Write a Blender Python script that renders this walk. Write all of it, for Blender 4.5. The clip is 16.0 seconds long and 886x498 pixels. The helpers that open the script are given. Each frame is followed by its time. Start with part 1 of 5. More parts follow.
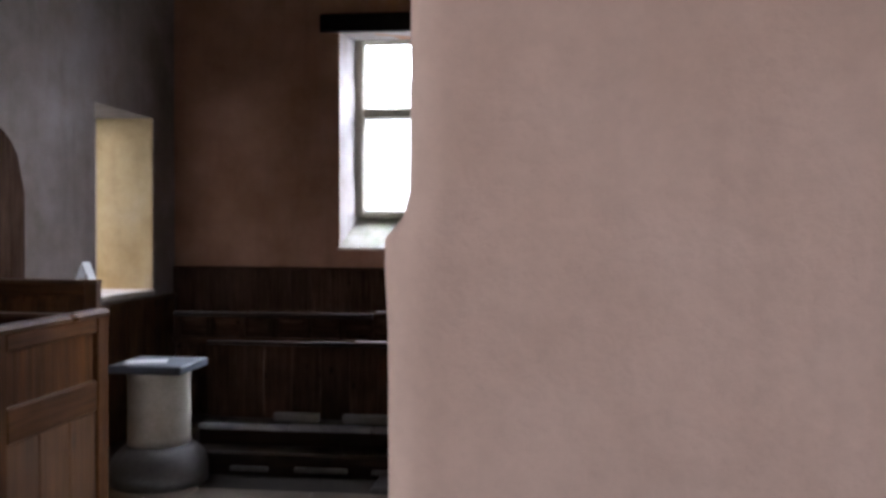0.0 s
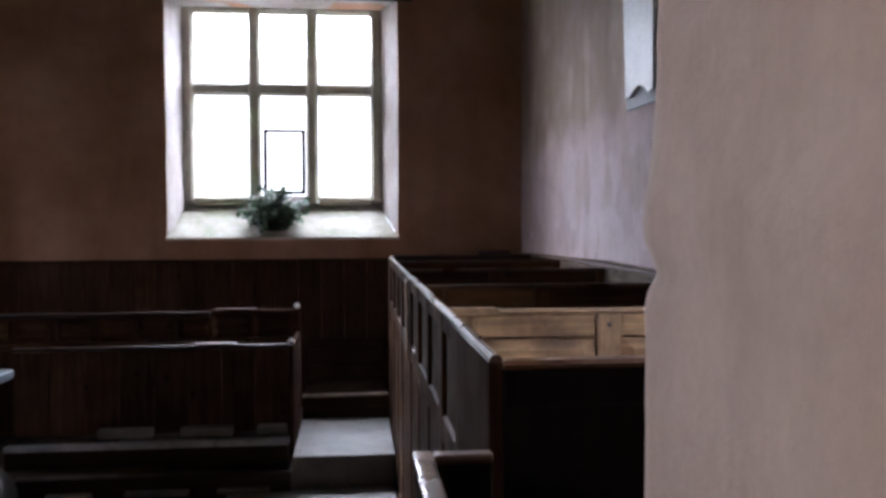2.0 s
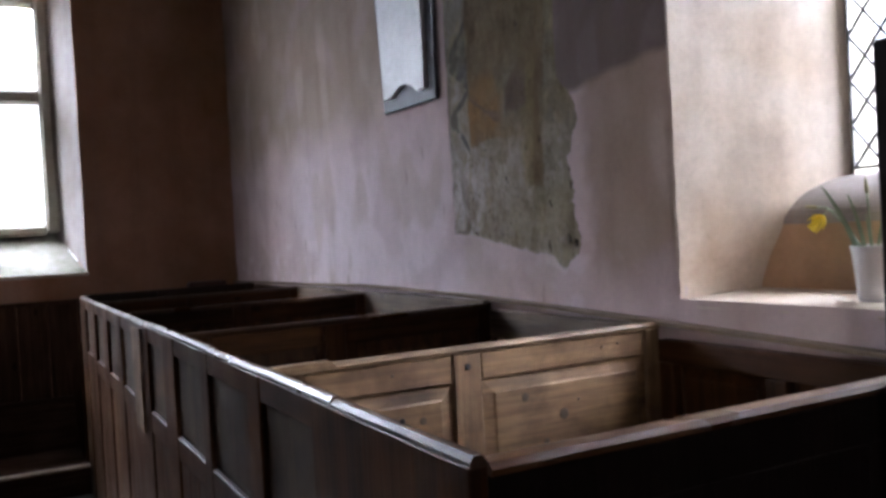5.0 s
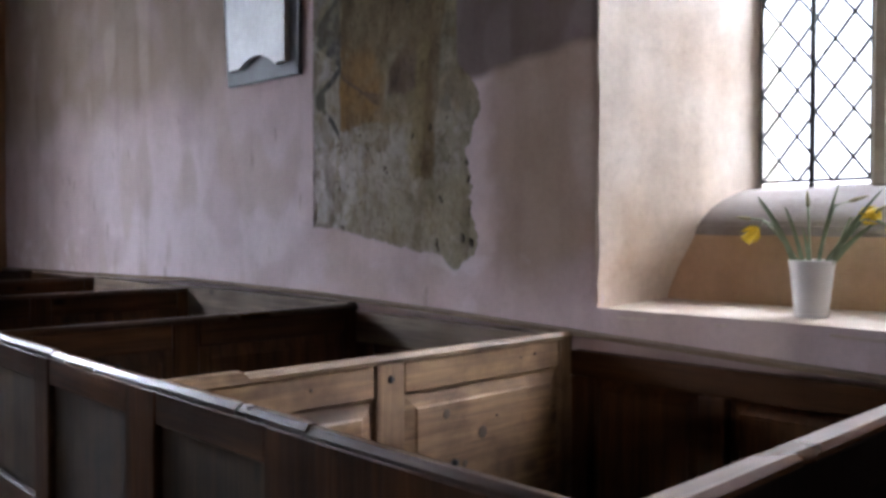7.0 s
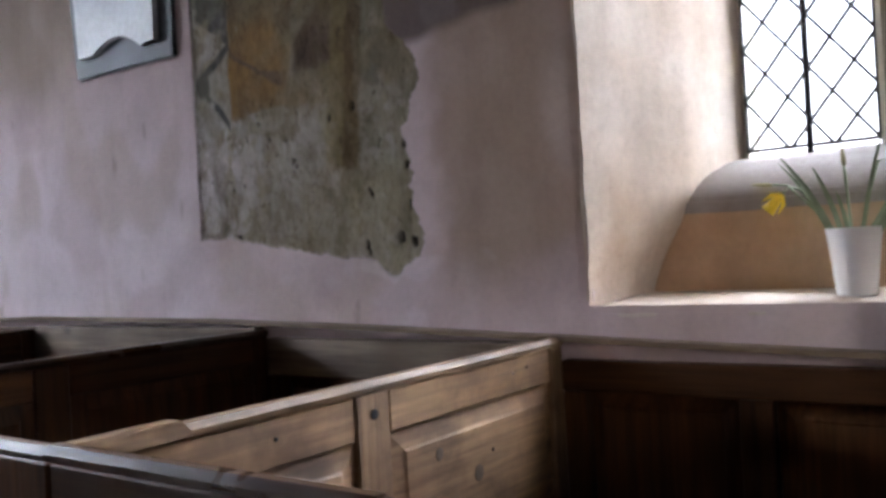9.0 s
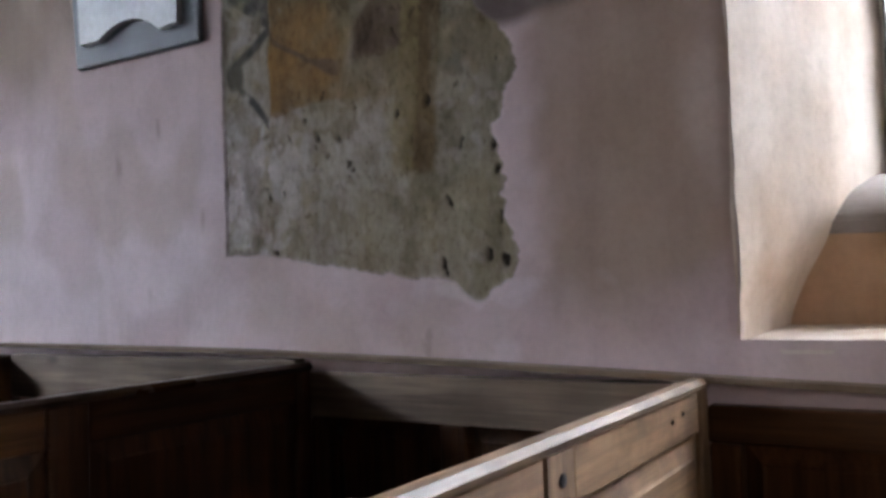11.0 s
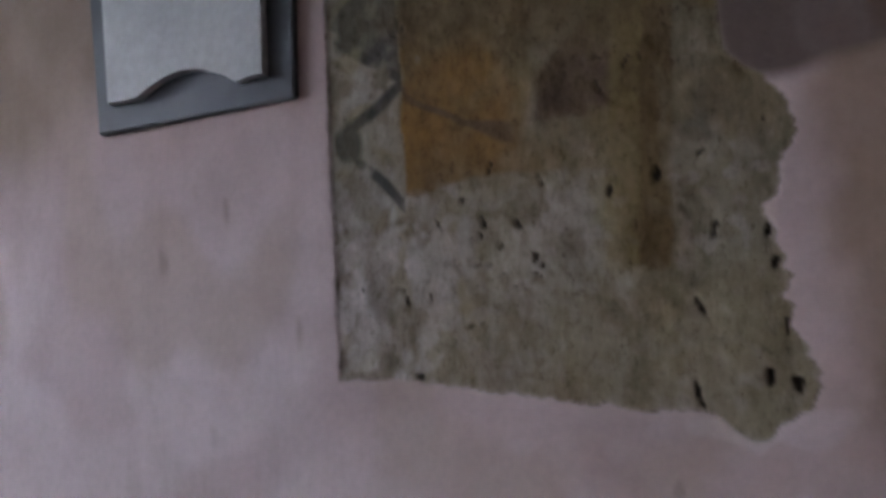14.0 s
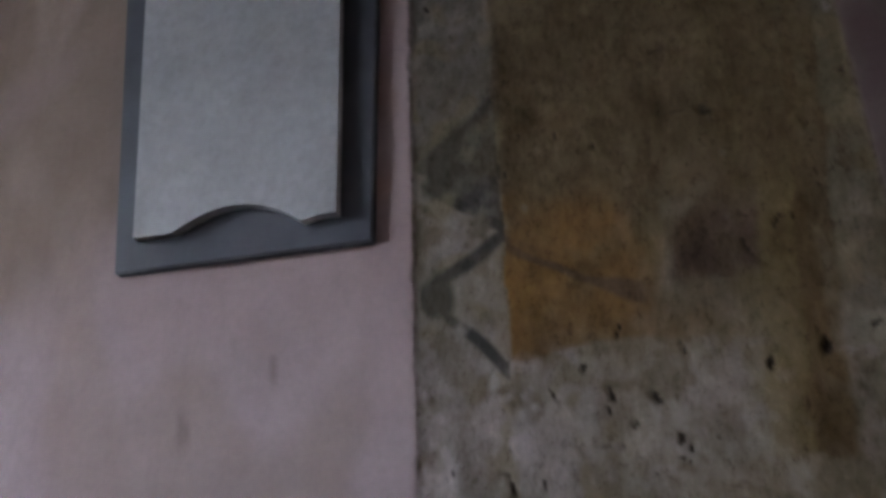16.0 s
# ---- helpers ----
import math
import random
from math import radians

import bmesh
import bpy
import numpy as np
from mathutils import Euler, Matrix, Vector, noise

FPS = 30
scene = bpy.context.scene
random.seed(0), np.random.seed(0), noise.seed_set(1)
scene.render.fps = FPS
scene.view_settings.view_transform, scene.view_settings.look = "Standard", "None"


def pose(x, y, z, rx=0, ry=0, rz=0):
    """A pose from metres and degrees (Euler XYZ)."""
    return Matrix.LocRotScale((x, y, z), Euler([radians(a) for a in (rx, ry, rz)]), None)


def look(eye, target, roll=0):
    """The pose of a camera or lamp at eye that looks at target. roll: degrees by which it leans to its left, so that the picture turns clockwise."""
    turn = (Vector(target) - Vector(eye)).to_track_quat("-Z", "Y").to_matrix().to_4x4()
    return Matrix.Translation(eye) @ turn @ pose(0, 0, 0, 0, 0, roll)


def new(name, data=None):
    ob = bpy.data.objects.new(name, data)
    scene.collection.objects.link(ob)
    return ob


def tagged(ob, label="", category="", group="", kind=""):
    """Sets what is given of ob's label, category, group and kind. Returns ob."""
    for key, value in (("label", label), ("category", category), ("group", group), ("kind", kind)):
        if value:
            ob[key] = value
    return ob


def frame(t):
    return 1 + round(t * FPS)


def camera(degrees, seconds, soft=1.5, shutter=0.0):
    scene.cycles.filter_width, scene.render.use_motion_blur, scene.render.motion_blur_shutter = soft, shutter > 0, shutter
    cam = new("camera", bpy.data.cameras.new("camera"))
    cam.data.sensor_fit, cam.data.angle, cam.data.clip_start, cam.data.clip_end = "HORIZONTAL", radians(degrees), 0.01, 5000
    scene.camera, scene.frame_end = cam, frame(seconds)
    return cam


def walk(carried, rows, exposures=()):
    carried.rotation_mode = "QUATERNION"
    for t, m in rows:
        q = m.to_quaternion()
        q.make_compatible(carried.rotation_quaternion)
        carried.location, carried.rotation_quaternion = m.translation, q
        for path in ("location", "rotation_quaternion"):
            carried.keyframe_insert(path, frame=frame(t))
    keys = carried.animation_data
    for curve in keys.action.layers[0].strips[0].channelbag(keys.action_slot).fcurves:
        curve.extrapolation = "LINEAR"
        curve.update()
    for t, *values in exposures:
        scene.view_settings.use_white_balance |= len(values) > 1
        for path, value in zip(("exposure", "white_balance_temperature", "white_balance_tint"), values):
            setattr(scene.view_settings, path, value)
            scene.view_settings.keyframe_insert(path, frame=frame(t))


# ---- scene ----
cam = camera(55.0, 16.0, soft=3.4)

PATH = [
    (0, (0.057, -2.87, 1.613), (-0.174, -0.884, 1.576), 0.2),
    (0.5, (-0.044, -2.8, 1.62), (-0.23, -0.809, 1.579), 0.7),
    (1, (-0.117, -2.645, 1.603), (-0.155, -0.646, 1.568), 1.2),
    (1.5, (-0.178, -2.509, 1.592), (-0.1, -0.511, 1.539), 0.3),
    (2, (-0.243, -2.405, 1.595), (-0.038, -0.416, 1.533), -0.2),
    (2.5, (-0.365, -2.364, 1.607), (0.098, -0.419, 1.56), -0.1),
    (3, (-0.424, -2.248, 1.606), (0.172, -0.34, 1.566), -0.8),
    (3.5, (-0.437, -2.099, 1.603), (0.246, -0.22, 1.558), -1.9),
    (4, (-0.439, -1.958, 1.603), (0.336, -0.115, 1.561), -2.4),
    (6.5, (-0.565, -1.376, 1.611), (0.696, 0.176, 1.571), -1.0),
    (7, (-0.595, -1.281, 1.595), (0.788, 0.163, 1.548), 0.1),
    (7.5, (-0.563, -1.197, 1.575), (0.885, 0.181, 1.513), -2.0),
    (8, (-0.512, -1.053, 1.554), (1.014, 0.239, 1.528), -3.0),
    (10.5, (-0.376, -0.507, 1.498), (1.305, 0.576, 1.546), -2.0),
    (11, (-0.347, -0.384, 1.504), (1.347, 0.675, 1.598), -1.9),
    (11.5, (-0.323, -0.257, 1.513), (1.389, 0.767, 1.659), -1.7),
    (12, (-0.312, -0.143, 1.555), (1.42, 0.845, 1.718), -1.8),
    (12.5, (-0.3, -0.017, 1.563), (1.457, 0.916, 1.773), -1.8),
    (13, (-0.282, 0.105, 1.578), (1.497, 0.991, 1.801), -2.3),
    (13.5, (-0.251, 0.226, 1.586), (1.546, 1.073, 1.819), -3.2),
    (14, (-0.222, 0.355, 1.601), (1.598, 1.129, 1.892), -3.4),
    (14.5, (-0.197, 0.478, 1.587), (1.641, 1.145, 2.007), -2.9),
    (15, (-0.182, 0.552, 1.557), (1.659, 1.121, 2.093), -2.5),
    (15.5, (-0.126, 0.633, 1.549), (1.699, 1.104, 2.219), -2.3),
    (16, (-0.103, 0.759, 1.576), (1.675, 1.235, 2.359), -1.9),
]
walk(cam, [(t, look(eye, target, roll)) for t, eye, target, roll in PATH],
     [(0, 0.5, 6050, 20), (4, 0.45, 6050, 19), (7, 0.55, 6050, 18), (11, 0.66, 6050, 16), (13, 0.47, 6150, 18), (16, 0.26, 6200, 20)])

# ---------------------------------------------------------------- light
world = bpy.data.worlds.new("overcast_sky")
scene.world = world
world.use_nodes = True
wn = world.node_tree
sky = wn.nodes.new("ShaderNodeTexSky")
sky.sky_type, sky.sun_disc = "NISHITA", False
sky.sun_elevation, sky.sun_rotation = radians(38), radians(200)
sky.dust_density = 4.0
wn.nodes["Background"].inputs["Strength"].default_value = 0.15
wn.links.new(sky.outputs[0], wn.nodes["Background"].inputs["Color"])

sun = new("sun", bpy.data.lights.new("sun", "SUN"))
sun.data.energy, sun.data.angle, sun.data.color = 0.8, radians(25), (1.0, 0.95, 0.88)
sun.matrix_world = look((0, 0, 20), (0 - 0.27, 0.75, 20 - 0.62))


def window_light(name, eye, target, w, h, watts, colour):
    ob = new(name, bpy.data.lights.new(name, "AREA"))
    ob.data.shape, ob.data.size, ob.data.size_y = "RECTANGLE", w, h
    ob.data.energy, ob.data.color = watts, colour
    ob.matrix_world = look(eye, target)
    return ob


window_light("east_window_light", (-0.80, 5.8, 4.28), (-0.80, 0.4, 0.6), 2.8, 2.4, 1030, (0.86, 0.93, 1.0))
window_light("south_window_light", (2.4, -1.15, 3.05), (0.8, -0.30, 1.3), 2.4, 1.8, 470, (0.90, 0.955, 1.0))
window_light("north_window_light", (-4.75, 4.15, 2.95), (1.0, 0.4, 1.3), 1.2, 1.0, 55, (0.90, 0.95, 1.0))
window_light("north_nave_window_light", (-4.5, -4.9, 2.6), (0.4, -2.7, 1.6), 1.3, 1.2, 235, (1.0, 0.94, 0.86))

# ---------------------------------------------------------------- materials


def nodes_of(name):
    m = bpy.data.materials.new(name)
    m.use_nodes = True
    nt = m.node_tree
    return m, nt, nt.nodes["Principled BSDF"], nt.nodes, nt.links


def noise_tex(nt, vec, scale, detail=6.0, rough=0.6):
    n = nt.nodes.new("ShaderNodeTexNoise")
    n.inputs["Scale"].default_value, n.inputs["Detail"].default_value, n.inputs["Roughness"].default_value = scale, detail, rough
    if vec:
        nt.links.new(vec, n.inputs["Vector"])
    return n.outputs["Fac"]


def ramp(nt, fac, stops):
    r = nt.nodes.new("ShaderNodeValToRGB")
    el = r.color_ramp.elements
    while len(el) < len(stops):
        el.new(0.5)
    for e, (p, c) in zip(el, stops):
        e.position, e.color = p, (*c, 1)
    nt.links.new(fac, r.inputs[0])
    return r.outputs[0]


def mix(nt, fac, a, b, mode="MIX"):
    n = nt.nodes.new("ShaderNodeMix")
    n.data_type, n.blend_type = "RGBA", mode
    for i, v in ((0, fac), (6, a), (7, b)):
        if isinstance(v, bpy.types.NodeSocket):
            nt.links.new(v, n.inputs[i])
        elif i == 0:
            n.inputs[0].default_value = v
        else:
            n.inputs[i].default_value = (*v, 1)
    return n.outputs[2]


def bump(nt, bsdf, height, strength, distance):
    b = nt.nodes.new("ShaderNodeBump")
    b.inputs["Strength"].default_value, b.inputs["Distance"].default_value = strength, distance
    nt.links.new(height, b.inputs["Height"])
    nt.links.new(b.outputs[0], bsdf.inputs["Normal"])


def coords(nt, scale=(1, 1, 1), jitter=True):
    tc = nt.nodes.new("ShaderNodeTexCoord")
    mp = nt.nodes.new("ShaderNodeMapping")
    mp.inputs["Scale"].default_value = scale
    nt.links.new(tc.outputs["Object"], mp.inputs["Vector"])
    if jitter:
        oi = nt.nodes.new("ShaderNodeObjectInfo")
        mu = nt.nodes.new("ShaderNodeMath")
        mu.operation = "MULTIPLY"
        mu.inputs[1].default_value = 37.0
        nt.links.new(oi.outputs["Random"], mu.inputs[0])
        cb = nt.nodes.new("ShaderNodeCombineXYZ")
        for i in range(3):
            nt.links.new(mu.outputs[0], cb.inputs[i])
        nt.links.new(cb.outputs[0], mp.inputs["Location"])
    return mp.outputs[0]


def wood(name, dark, light, axis, rough=0.42, stain=0.0):
    m, nt, p, nd, lk = nodes_of(name)
    sc = [16, 16, 16]
    sc["xyz".index(axis)] = 0.9
    v = coords(nt, sc)
    grain = noise_tex(nt, v, 1.6, 8, 0.62)
    c = ramp(nt, grain, [(0.28, dark), (0.5, tuple(0.5 * (a + b) for a, b in zip(dark, light))), (0.72, light)])
    streak = noise_tex(nt, coords(nt, [s * 3.2 for s in sc]), 2.0, 3, 0.5)
    c = mix(nt, 0.5, c, ramp(nt, streak, [(0.35, (0.35, 0.33, 0.30)), (0.6, (1, 1, 1))]), "MULTIPLY")
    blot = noise_tex(nt, coords(nt, (2.2, 2.2, 2.2)), 1.5, 4, 0.55)
    c = mix(nt, 0.65, c, ramp(nt, blot, [(0.3, (0.42, 0.37, 0.33)), (0.62, (1.0, 1.0, 1.0))]), "MULTIPLY")
    oi = nd.new("ShaderNodeObjectInfo")
    c = mix(nt, 0.45, c, ramp(nt, oi.outputs["Random"], [(0.0, (0.62, 0.6, 0.58)), (1.0, (1.15, 1.08, 1.0))]), "MULTIPLY")
    vo = nd.new("ShaderNodeTexVoronoi")
    vo.inputs["Scale"].default_value = 1.0
    ks = [7.5, 7.5, 7.5]
    ks["xyz".index(axis)] = 4.0
    lk.new(coords(nt, ks), vo.inputs["Vector"])
    c = mix(nt, ramp(nt, vo.outputs["Distance"], [(0.05, (0.85, 0.85, 0.85)), (0.13, (0, 0, 0))]), c, tuple(0.35 * a for a in dark))
    if stain:
        patch = noise_tex(nt, coords(nt, (1, 1, 1)), 8.0, 5, 0.6)
        c = mix(nt, stain, c, ramp(nt, patch, [(0.36, (0.30, 0.24, 0.18)), (0.56, (1, 1, 1))]), "MULTIPLY")
        worn = noise_tex(nt, coords(nt, [0.4 * s for s in sc]), 1.3, 4, 0.6)
        c = mix(nt, 0.6 * stain, c, ramp(nt, worn, [(0.4, (0.62, 0.50, 0.36)), (0.62, (1.15, 1.1, 1.02))]), "MULTIPLY")
    lk.new(c, p.inputs["Base Color"])
    lk.new(ramp(nt, blot, [(0.3, (rough + 0.2,) * 3), (0.7, (rough - 0.06,) * 3)]), p.inputs["Roughness"])
    bump(nt, p, streak, 0.25, 0.004)
    return m


def plaster(name, tints, relief=0.006, attribute=False, grit=0.0):
    m, nt, p, nd, lk = nodes_of(name)
    v = coords(nt, (1, 1, 1), False)
    big = noise_tex(nt, v, 1.1, 5, 0.6)
    mid = noise_tex(nt, v, 5.5, 8, 0.65)
    fine = noise_tex(nt, v, 60, 6, 0.7)
    if attribute:
        at = nd.new("ShaderNodeAttribute")
        at.attribute_name = "pigment"
        c = at.outputs["Color"]
    else:
        c = ramp(nt, big, [(0.32, tints[0]), (0.5, tints[1]), (0.68, tints[2])])
    c = mix(nt, 0.45, c, ramp(nt, mid, [(0.3, (0.72, 0.70, 0.68)), (0.55, (1, 1, 1)), (0.8, (1.08, 1.05, 1.05))]), "MULTIPLY")
    c = mix(nt, 0.35, c, ramp(nt, fine, [(0.3, (0.75, 0.75, 0.75)), (0.6, (1, 1, 1))]), "MULTIPLY")
    drip = noise_tex(nt, coords(nt, (9, 9, 0.9), False), 1.0, 4, 0.6)
    c = mix(nt, 0.3, c, ramp(nt, drip, [(0.3, (0.68, 0.64, 0.62)), (0.5, (1, 1, 1))]), "MULTIPLY")
    if grit:
        speck = noise_tex(nt, coords(nt, (1, 1.5, 0.9), False), 55, 12, 0.8)
        c = mix(nt, grit, c, ramp(nt, speck, [(0.30, (0.30, 0.28, 0.25)), (0.47, (0.95, 0.95, 0.93)), (0.56, (1, 1, 1)), (0.72, (1.55, 1.52, 1.48))]), "MULTIPLY")
        smear = noise_tex(nt, coords(nt, (1, 1.0, 0.45), False), 13, 8, 0.7)
        c = mix(nt, grit, c, ramp(nt, smear, [(0.33, (0.55, 0.50, 0.42)), (0.52, (1, 1, 1)), (0.68, (1.25, 1.23, 1.24))]), "MULTIPLY")
        fine = mix(nt, 0.6, fine, speck)
    lk.new(c, p.inputs["Base Color"])
    p.inputs["Roughness"].default_value = 0.9
    p.inputs["Specular IOR Level"].default_value = 0.2
    bump(nt, p, mix(nt, 0.5, mid, fine), 0.5, relief)
    return m


def stone(name, a, b, rough=0.75, scale=4.0):
    m, nt, p, nd, lk = nodes_of(name)
    v = coords(nt)
    c = ramp(nt, noise_tex(nt, v, scale, 8, 0.65), [(0.3, a), (0.7, b)])
    f = noise_tex(nt, v, scale * 14, 5, 0.7)
    c = mix(nt, 0.4, c, ramp(nt, f, [(0.3, (0.6, 0.6, 0.6)), (0.6, (1, 1, 1))]), "MULTIPLY")
    oi = nd.new("ShaderNodeObjectInfo")
    c = mix(nt, 0.5, c, ramp(nt, oi.outputs["Random"], [(0.0, (0.7, 0.68, 0.66)), (1.0, (1.1, 1.08, 1.05))]), "MULTIPLY")
    lk.new(c, p.inputs["Base Color"])
    p.inputs["Roughness"].default_value = rough
    bump(nt, p, f, 0.35, 0.004)
    return m


def plain(name, colour, rough=0.5, metal=0.0, spread=0.25, scale=12.0):
    m, nt, p, nd, lk = nodes_of(name)
    f = noise_tex(nt, coords(nt), scale, 6, 0.6)
    c = mix(nt, 1.0, ramp(nt, f, [(0.3, (1 - spread,) * 3), (0.65, (1, 1, 1))]), colour, "MULTIPLY")
    lk.new(c, p.inputs["Base Color"])
    p.inputs["Roughness"].default_value, p.inputs["Metallic"].default_value = rough, metal
    bump(nt, p, f, 0.15, 0.003)
    return m


def glass_mat():
    m, nt, p, nd, lk = nodes_of("window_glass")
    p.inputs["Base Color"].default_value = (0.97, 0.99, 0.98, 1)
    p.inputs["Transmission Weight"].default_value = 1.0
    p.inputs["Roughness"].default_value = 0.02
    p.inputs["IOR"].default_value = 1.05
    return m


OLD = ((0.030, 0.0118, 0.0042), (0.124, 0.053, 0.018))
PINE = ((0.16, 0.09, 0.043), (0.43, 0.285, 0.155))
# very dark oak, lowered further to hold the shade on the near pew end
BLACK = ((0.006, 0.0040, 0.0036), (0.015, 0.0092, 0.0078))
DARK = ((0.012, 0.0065, 0.004), (0.050, 0.026, 0.013))
stained = {a: wood("stained_oak_" + a, *DARK, a) for a in "xyz"}
oak = {a: wood("old_oak_" + a, *OLD, a) for a in "xyz"}
pine = {a: wood("bare_pine_" + a, *PINE, a, 0.55, 0.75) for a in "xyz"}
ebony = {a: wood("near_black_oak_" + a, *BLACK, a, 0.5) for a in "xyz"}
weathered = {a: wood("weathered_grey_deal_" + a, (0.115, 0.080, 0.050), (0.30, 0.222, 0.148), a, 0.6) for a in "xyz"}
dull = {a: wood("dull_brown_oak_" + a, (0.046, 0.0250, 0.0175), (0.112, 0.064, 0.042), a, 0.75) for a in "xyz"}
panel_oak = {a: wood("olive_oak_" + a, (0.034, 0.021, 0.0090), (0.122, 0.076, 0.033), a, 0.5, 0.6) for a in "xyz"}
polished = {a: wood("polished_oak_" + a, *OLD, a, 0.28) for a in "xyz"}
orange_pine = wood("warm_deal_z", (0.050, 0.021, 0.006), (0.125, 0.055, 0.017), "z", 0.5)

for woods, gloss in ((ebony, 0.12), (dull, 0.02), (stained, 0.3), (oak, 0.14)):
    for m in woods.values():
        m.node_tree.nodes["Principled BSDF"].inputs["Specular IOR Level"].default_value = gloss

PINK = ((0.52, 0.42, 0.39), (0.59, 0.495, 0.475), (0.63, 0.55, 0.545))
limewash = plaster("pink_limewash", PINK)
warm_limewash = plaster("warm_pink_limewash", ((0.54, 0.405, 0.330), (0.635, 0.50, 0.425), (0.68, 0.575, 0.52)))
# limewash for the north wall, darkened so its colour carries the wall's shade
shaded_limewash = plaster("shaded_grey_limewash", ((0.19, 0.155, 0.125), (0.27, 0.23, 0.205), (0.34, 0.30, 0.285)))
limewash_painted = plaster("pink_limewash_stained", PINK, attribute=True)
mural_mat = plaster("old_painted_plaster", PINK, 0.03, attribute=True, grit=0.9)
cream = plaster("cream_limewash", ((0.43, 0.32, 0.23), (0.69, 0.62, 0.54), (0.82, 0.79, 0.75)))
stained_cream = plaster("stained_cream_limewash", ((0.50, 0.37, 0.26), (0.72, 0.63, 0.54), (0.84, 0.80, 0.76)), 0.008, grit=0.22)
yellow_wash = plaster("yellow_ochre_wash", ((0.42, 0.29, 0.13), (0.55, 0.42, 0.23), (0.62, 0.51, 0.34)))
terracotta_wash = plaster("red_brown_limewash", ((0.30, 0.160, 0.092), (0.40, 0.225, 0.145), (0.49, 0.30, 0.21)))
# ochre plaster, browned for the shade in the hollow below the raised sill
shaded_ochre = plaster("shaded_ochre_plaster", ((0.44, 0.28, 0.165), (0.53, 0.36, 0.23), (0.60, 0.45, 0.33)))
flag = stone("flagstone", (0.16, 0.12, 0.085), (0.30, 0.24, 0.18), 0.55)
pale_stone = stone("pale_stone", (0.12, 0.115, 0.11), (0.225, 0.22, 0.205), 0.65)
window_stone = stone("window_stone", (0.36, 0.33, 0.26), (0.56, 0.53, 0.45), 0.8)
# green damp stains on a base darkened to offset the strong window light
mossy_sill = stone("dimmed_green_stained_plaster", (0.12, 0.13, 0.07), (0.40, 0.37, 0.33), 0.85, 4)
# greyed well below the cream: weaker window light put into the colour
dimmed_plaster = plaster("dimmed_grey_plaster", ((0.24, 0.20, 0.17), (0.38, 0.34, 0.32), (0.48, 0.45, 0.44)))
# kerb stone lightened and blued to carry the daylight sheen on its top
kerb_sheen = stone("bluish_sheen_kerb_stone", (0.22, 0.235, 0.26), (0.42, 0.44, 0.47), 0.45, 7)
slate = plain("slate", (0.12, 0.135, 0.16), 0.55, 0, 0.3, 9)
marble = stone("white_marble", (0.50, 0.535, 0.55), (0.77, 0.81, 0.84), 0.35, 3)
lead = plain("lead", (0.09, 0.09, 0.095), 0.5, 0.6)
iron = plain("iron", (0.03, 0.03, 0.035), 0.5, 0.8)
glass = glass_mat()
ceramic = plain("white_glazed_ceramic", (0.80, 0.80, 0.80), 0.25, 0, 0.06)
terracotta = plain("dark_plastic_pot", (0.02, 0.025, 0.02), 0.4)
leaf_green = plain("ivy_leaf", (0.05, 0.11, 0.04), 0.45, 0, 0.5, 30)
stem_green = plain("daffodil_leaf", (0.27, 0.33, 0.21), 0.45, 0, 0.3, 40)
petal = plain("daffodil_petal", (0.85, 0.62, 0.03), 0.5, 0, 0.2, 40)
bud_sheath = plain("papery_bud_sheath", (0.40, 0.36, 0.20), 0.7, 0, 0.3, 40)
paper = plain("white_paper", (0.80, 0.80, 0.80), 0.8, 0, 0.1)
mortar = plain("dark_joint", (0.06, 0.05, 0.04), 0.9)
knot_wood = plain("dark_knot", (0.060, 0.032, 0.016), 0.55, 0, 0.5, 60)
red_brown = plain("leather_binding", (0.06, 0.02, 0.015), 0.5)

cloud = bpy.data.materials.new("white_overcast_cloud")
cloud.use_nodes = True
cn = cloud.node_tree
em = cn.nodes.new("ShaderNodeEmission")
em.inputs["Strength"].default_value = 2.4
cn.links.new(ramp(cn, noise_tex(cn, coords(cn, (0.02, 0.02, 0.05), False), 1.0, 4, 0.6), [(0.3, (0.84, 0.90, 1.0)), (0.7, (1.0, 1.0, 1.0))]), em.inputs["Color"])
cn.links.new(em.outputs[0], cn.nodes["Material Output"].inputs["Surface"])

# ---------------------------------------------------------------- mesh helpers


def part(name, bm, material, parent=None, label="", smooth=False, at=None):
    me = bpy.data.meshes.new(name)
    bmesh.ops.recalc_face_normals(bm, faces=bm.faces)
    bm.to_mesh(me)
    bm.free()
    me.materials.append(material)
    if smooth:
        for p in me.polygons:
            p.use_smooth = True
    ob = new(name, me)
    if parent:
        ob.parent = parent
    if at is not None:
        ob.matrix_world = at
    if label:
        ob["label"] = label
    return ob


def thing(name, m, label, category, group="", kind=""):
    ob = new(name)
    ob.empty_display_size = 0.1
    ob.matrix_world = m
    return tagged(ob, label, category, group, kind)


def box(x0, x1, y0, y1, z0, z1, bevel=0.0, bm=None, seg=1):
    own = bm is None
    b = bmesh.new()
    bmesh.ops.create_cube(b, size=1.0)
    for v in b.verts:
        v.co = Vector((x0 + (v.co.x + 0.5) * (x1 - x0), y0 + (v.co.y + 0.5) * (y1 - y0), z0 + (v.co.z + 0.5) * (z1 - z0)))
    if bevel:
        bmesh.ops.bevel(b, geom=b.edges[:], offset=bevel, segments=seg, affect="EDGES", profile=0.6)
    if own:
        return b
    me = bpy.data.meshes.new("tmp")
    b.to_mesh(me)
    b.free()
    bm.from_mesh(me)
    bpy.data.meshes.remove(me)
    return bm


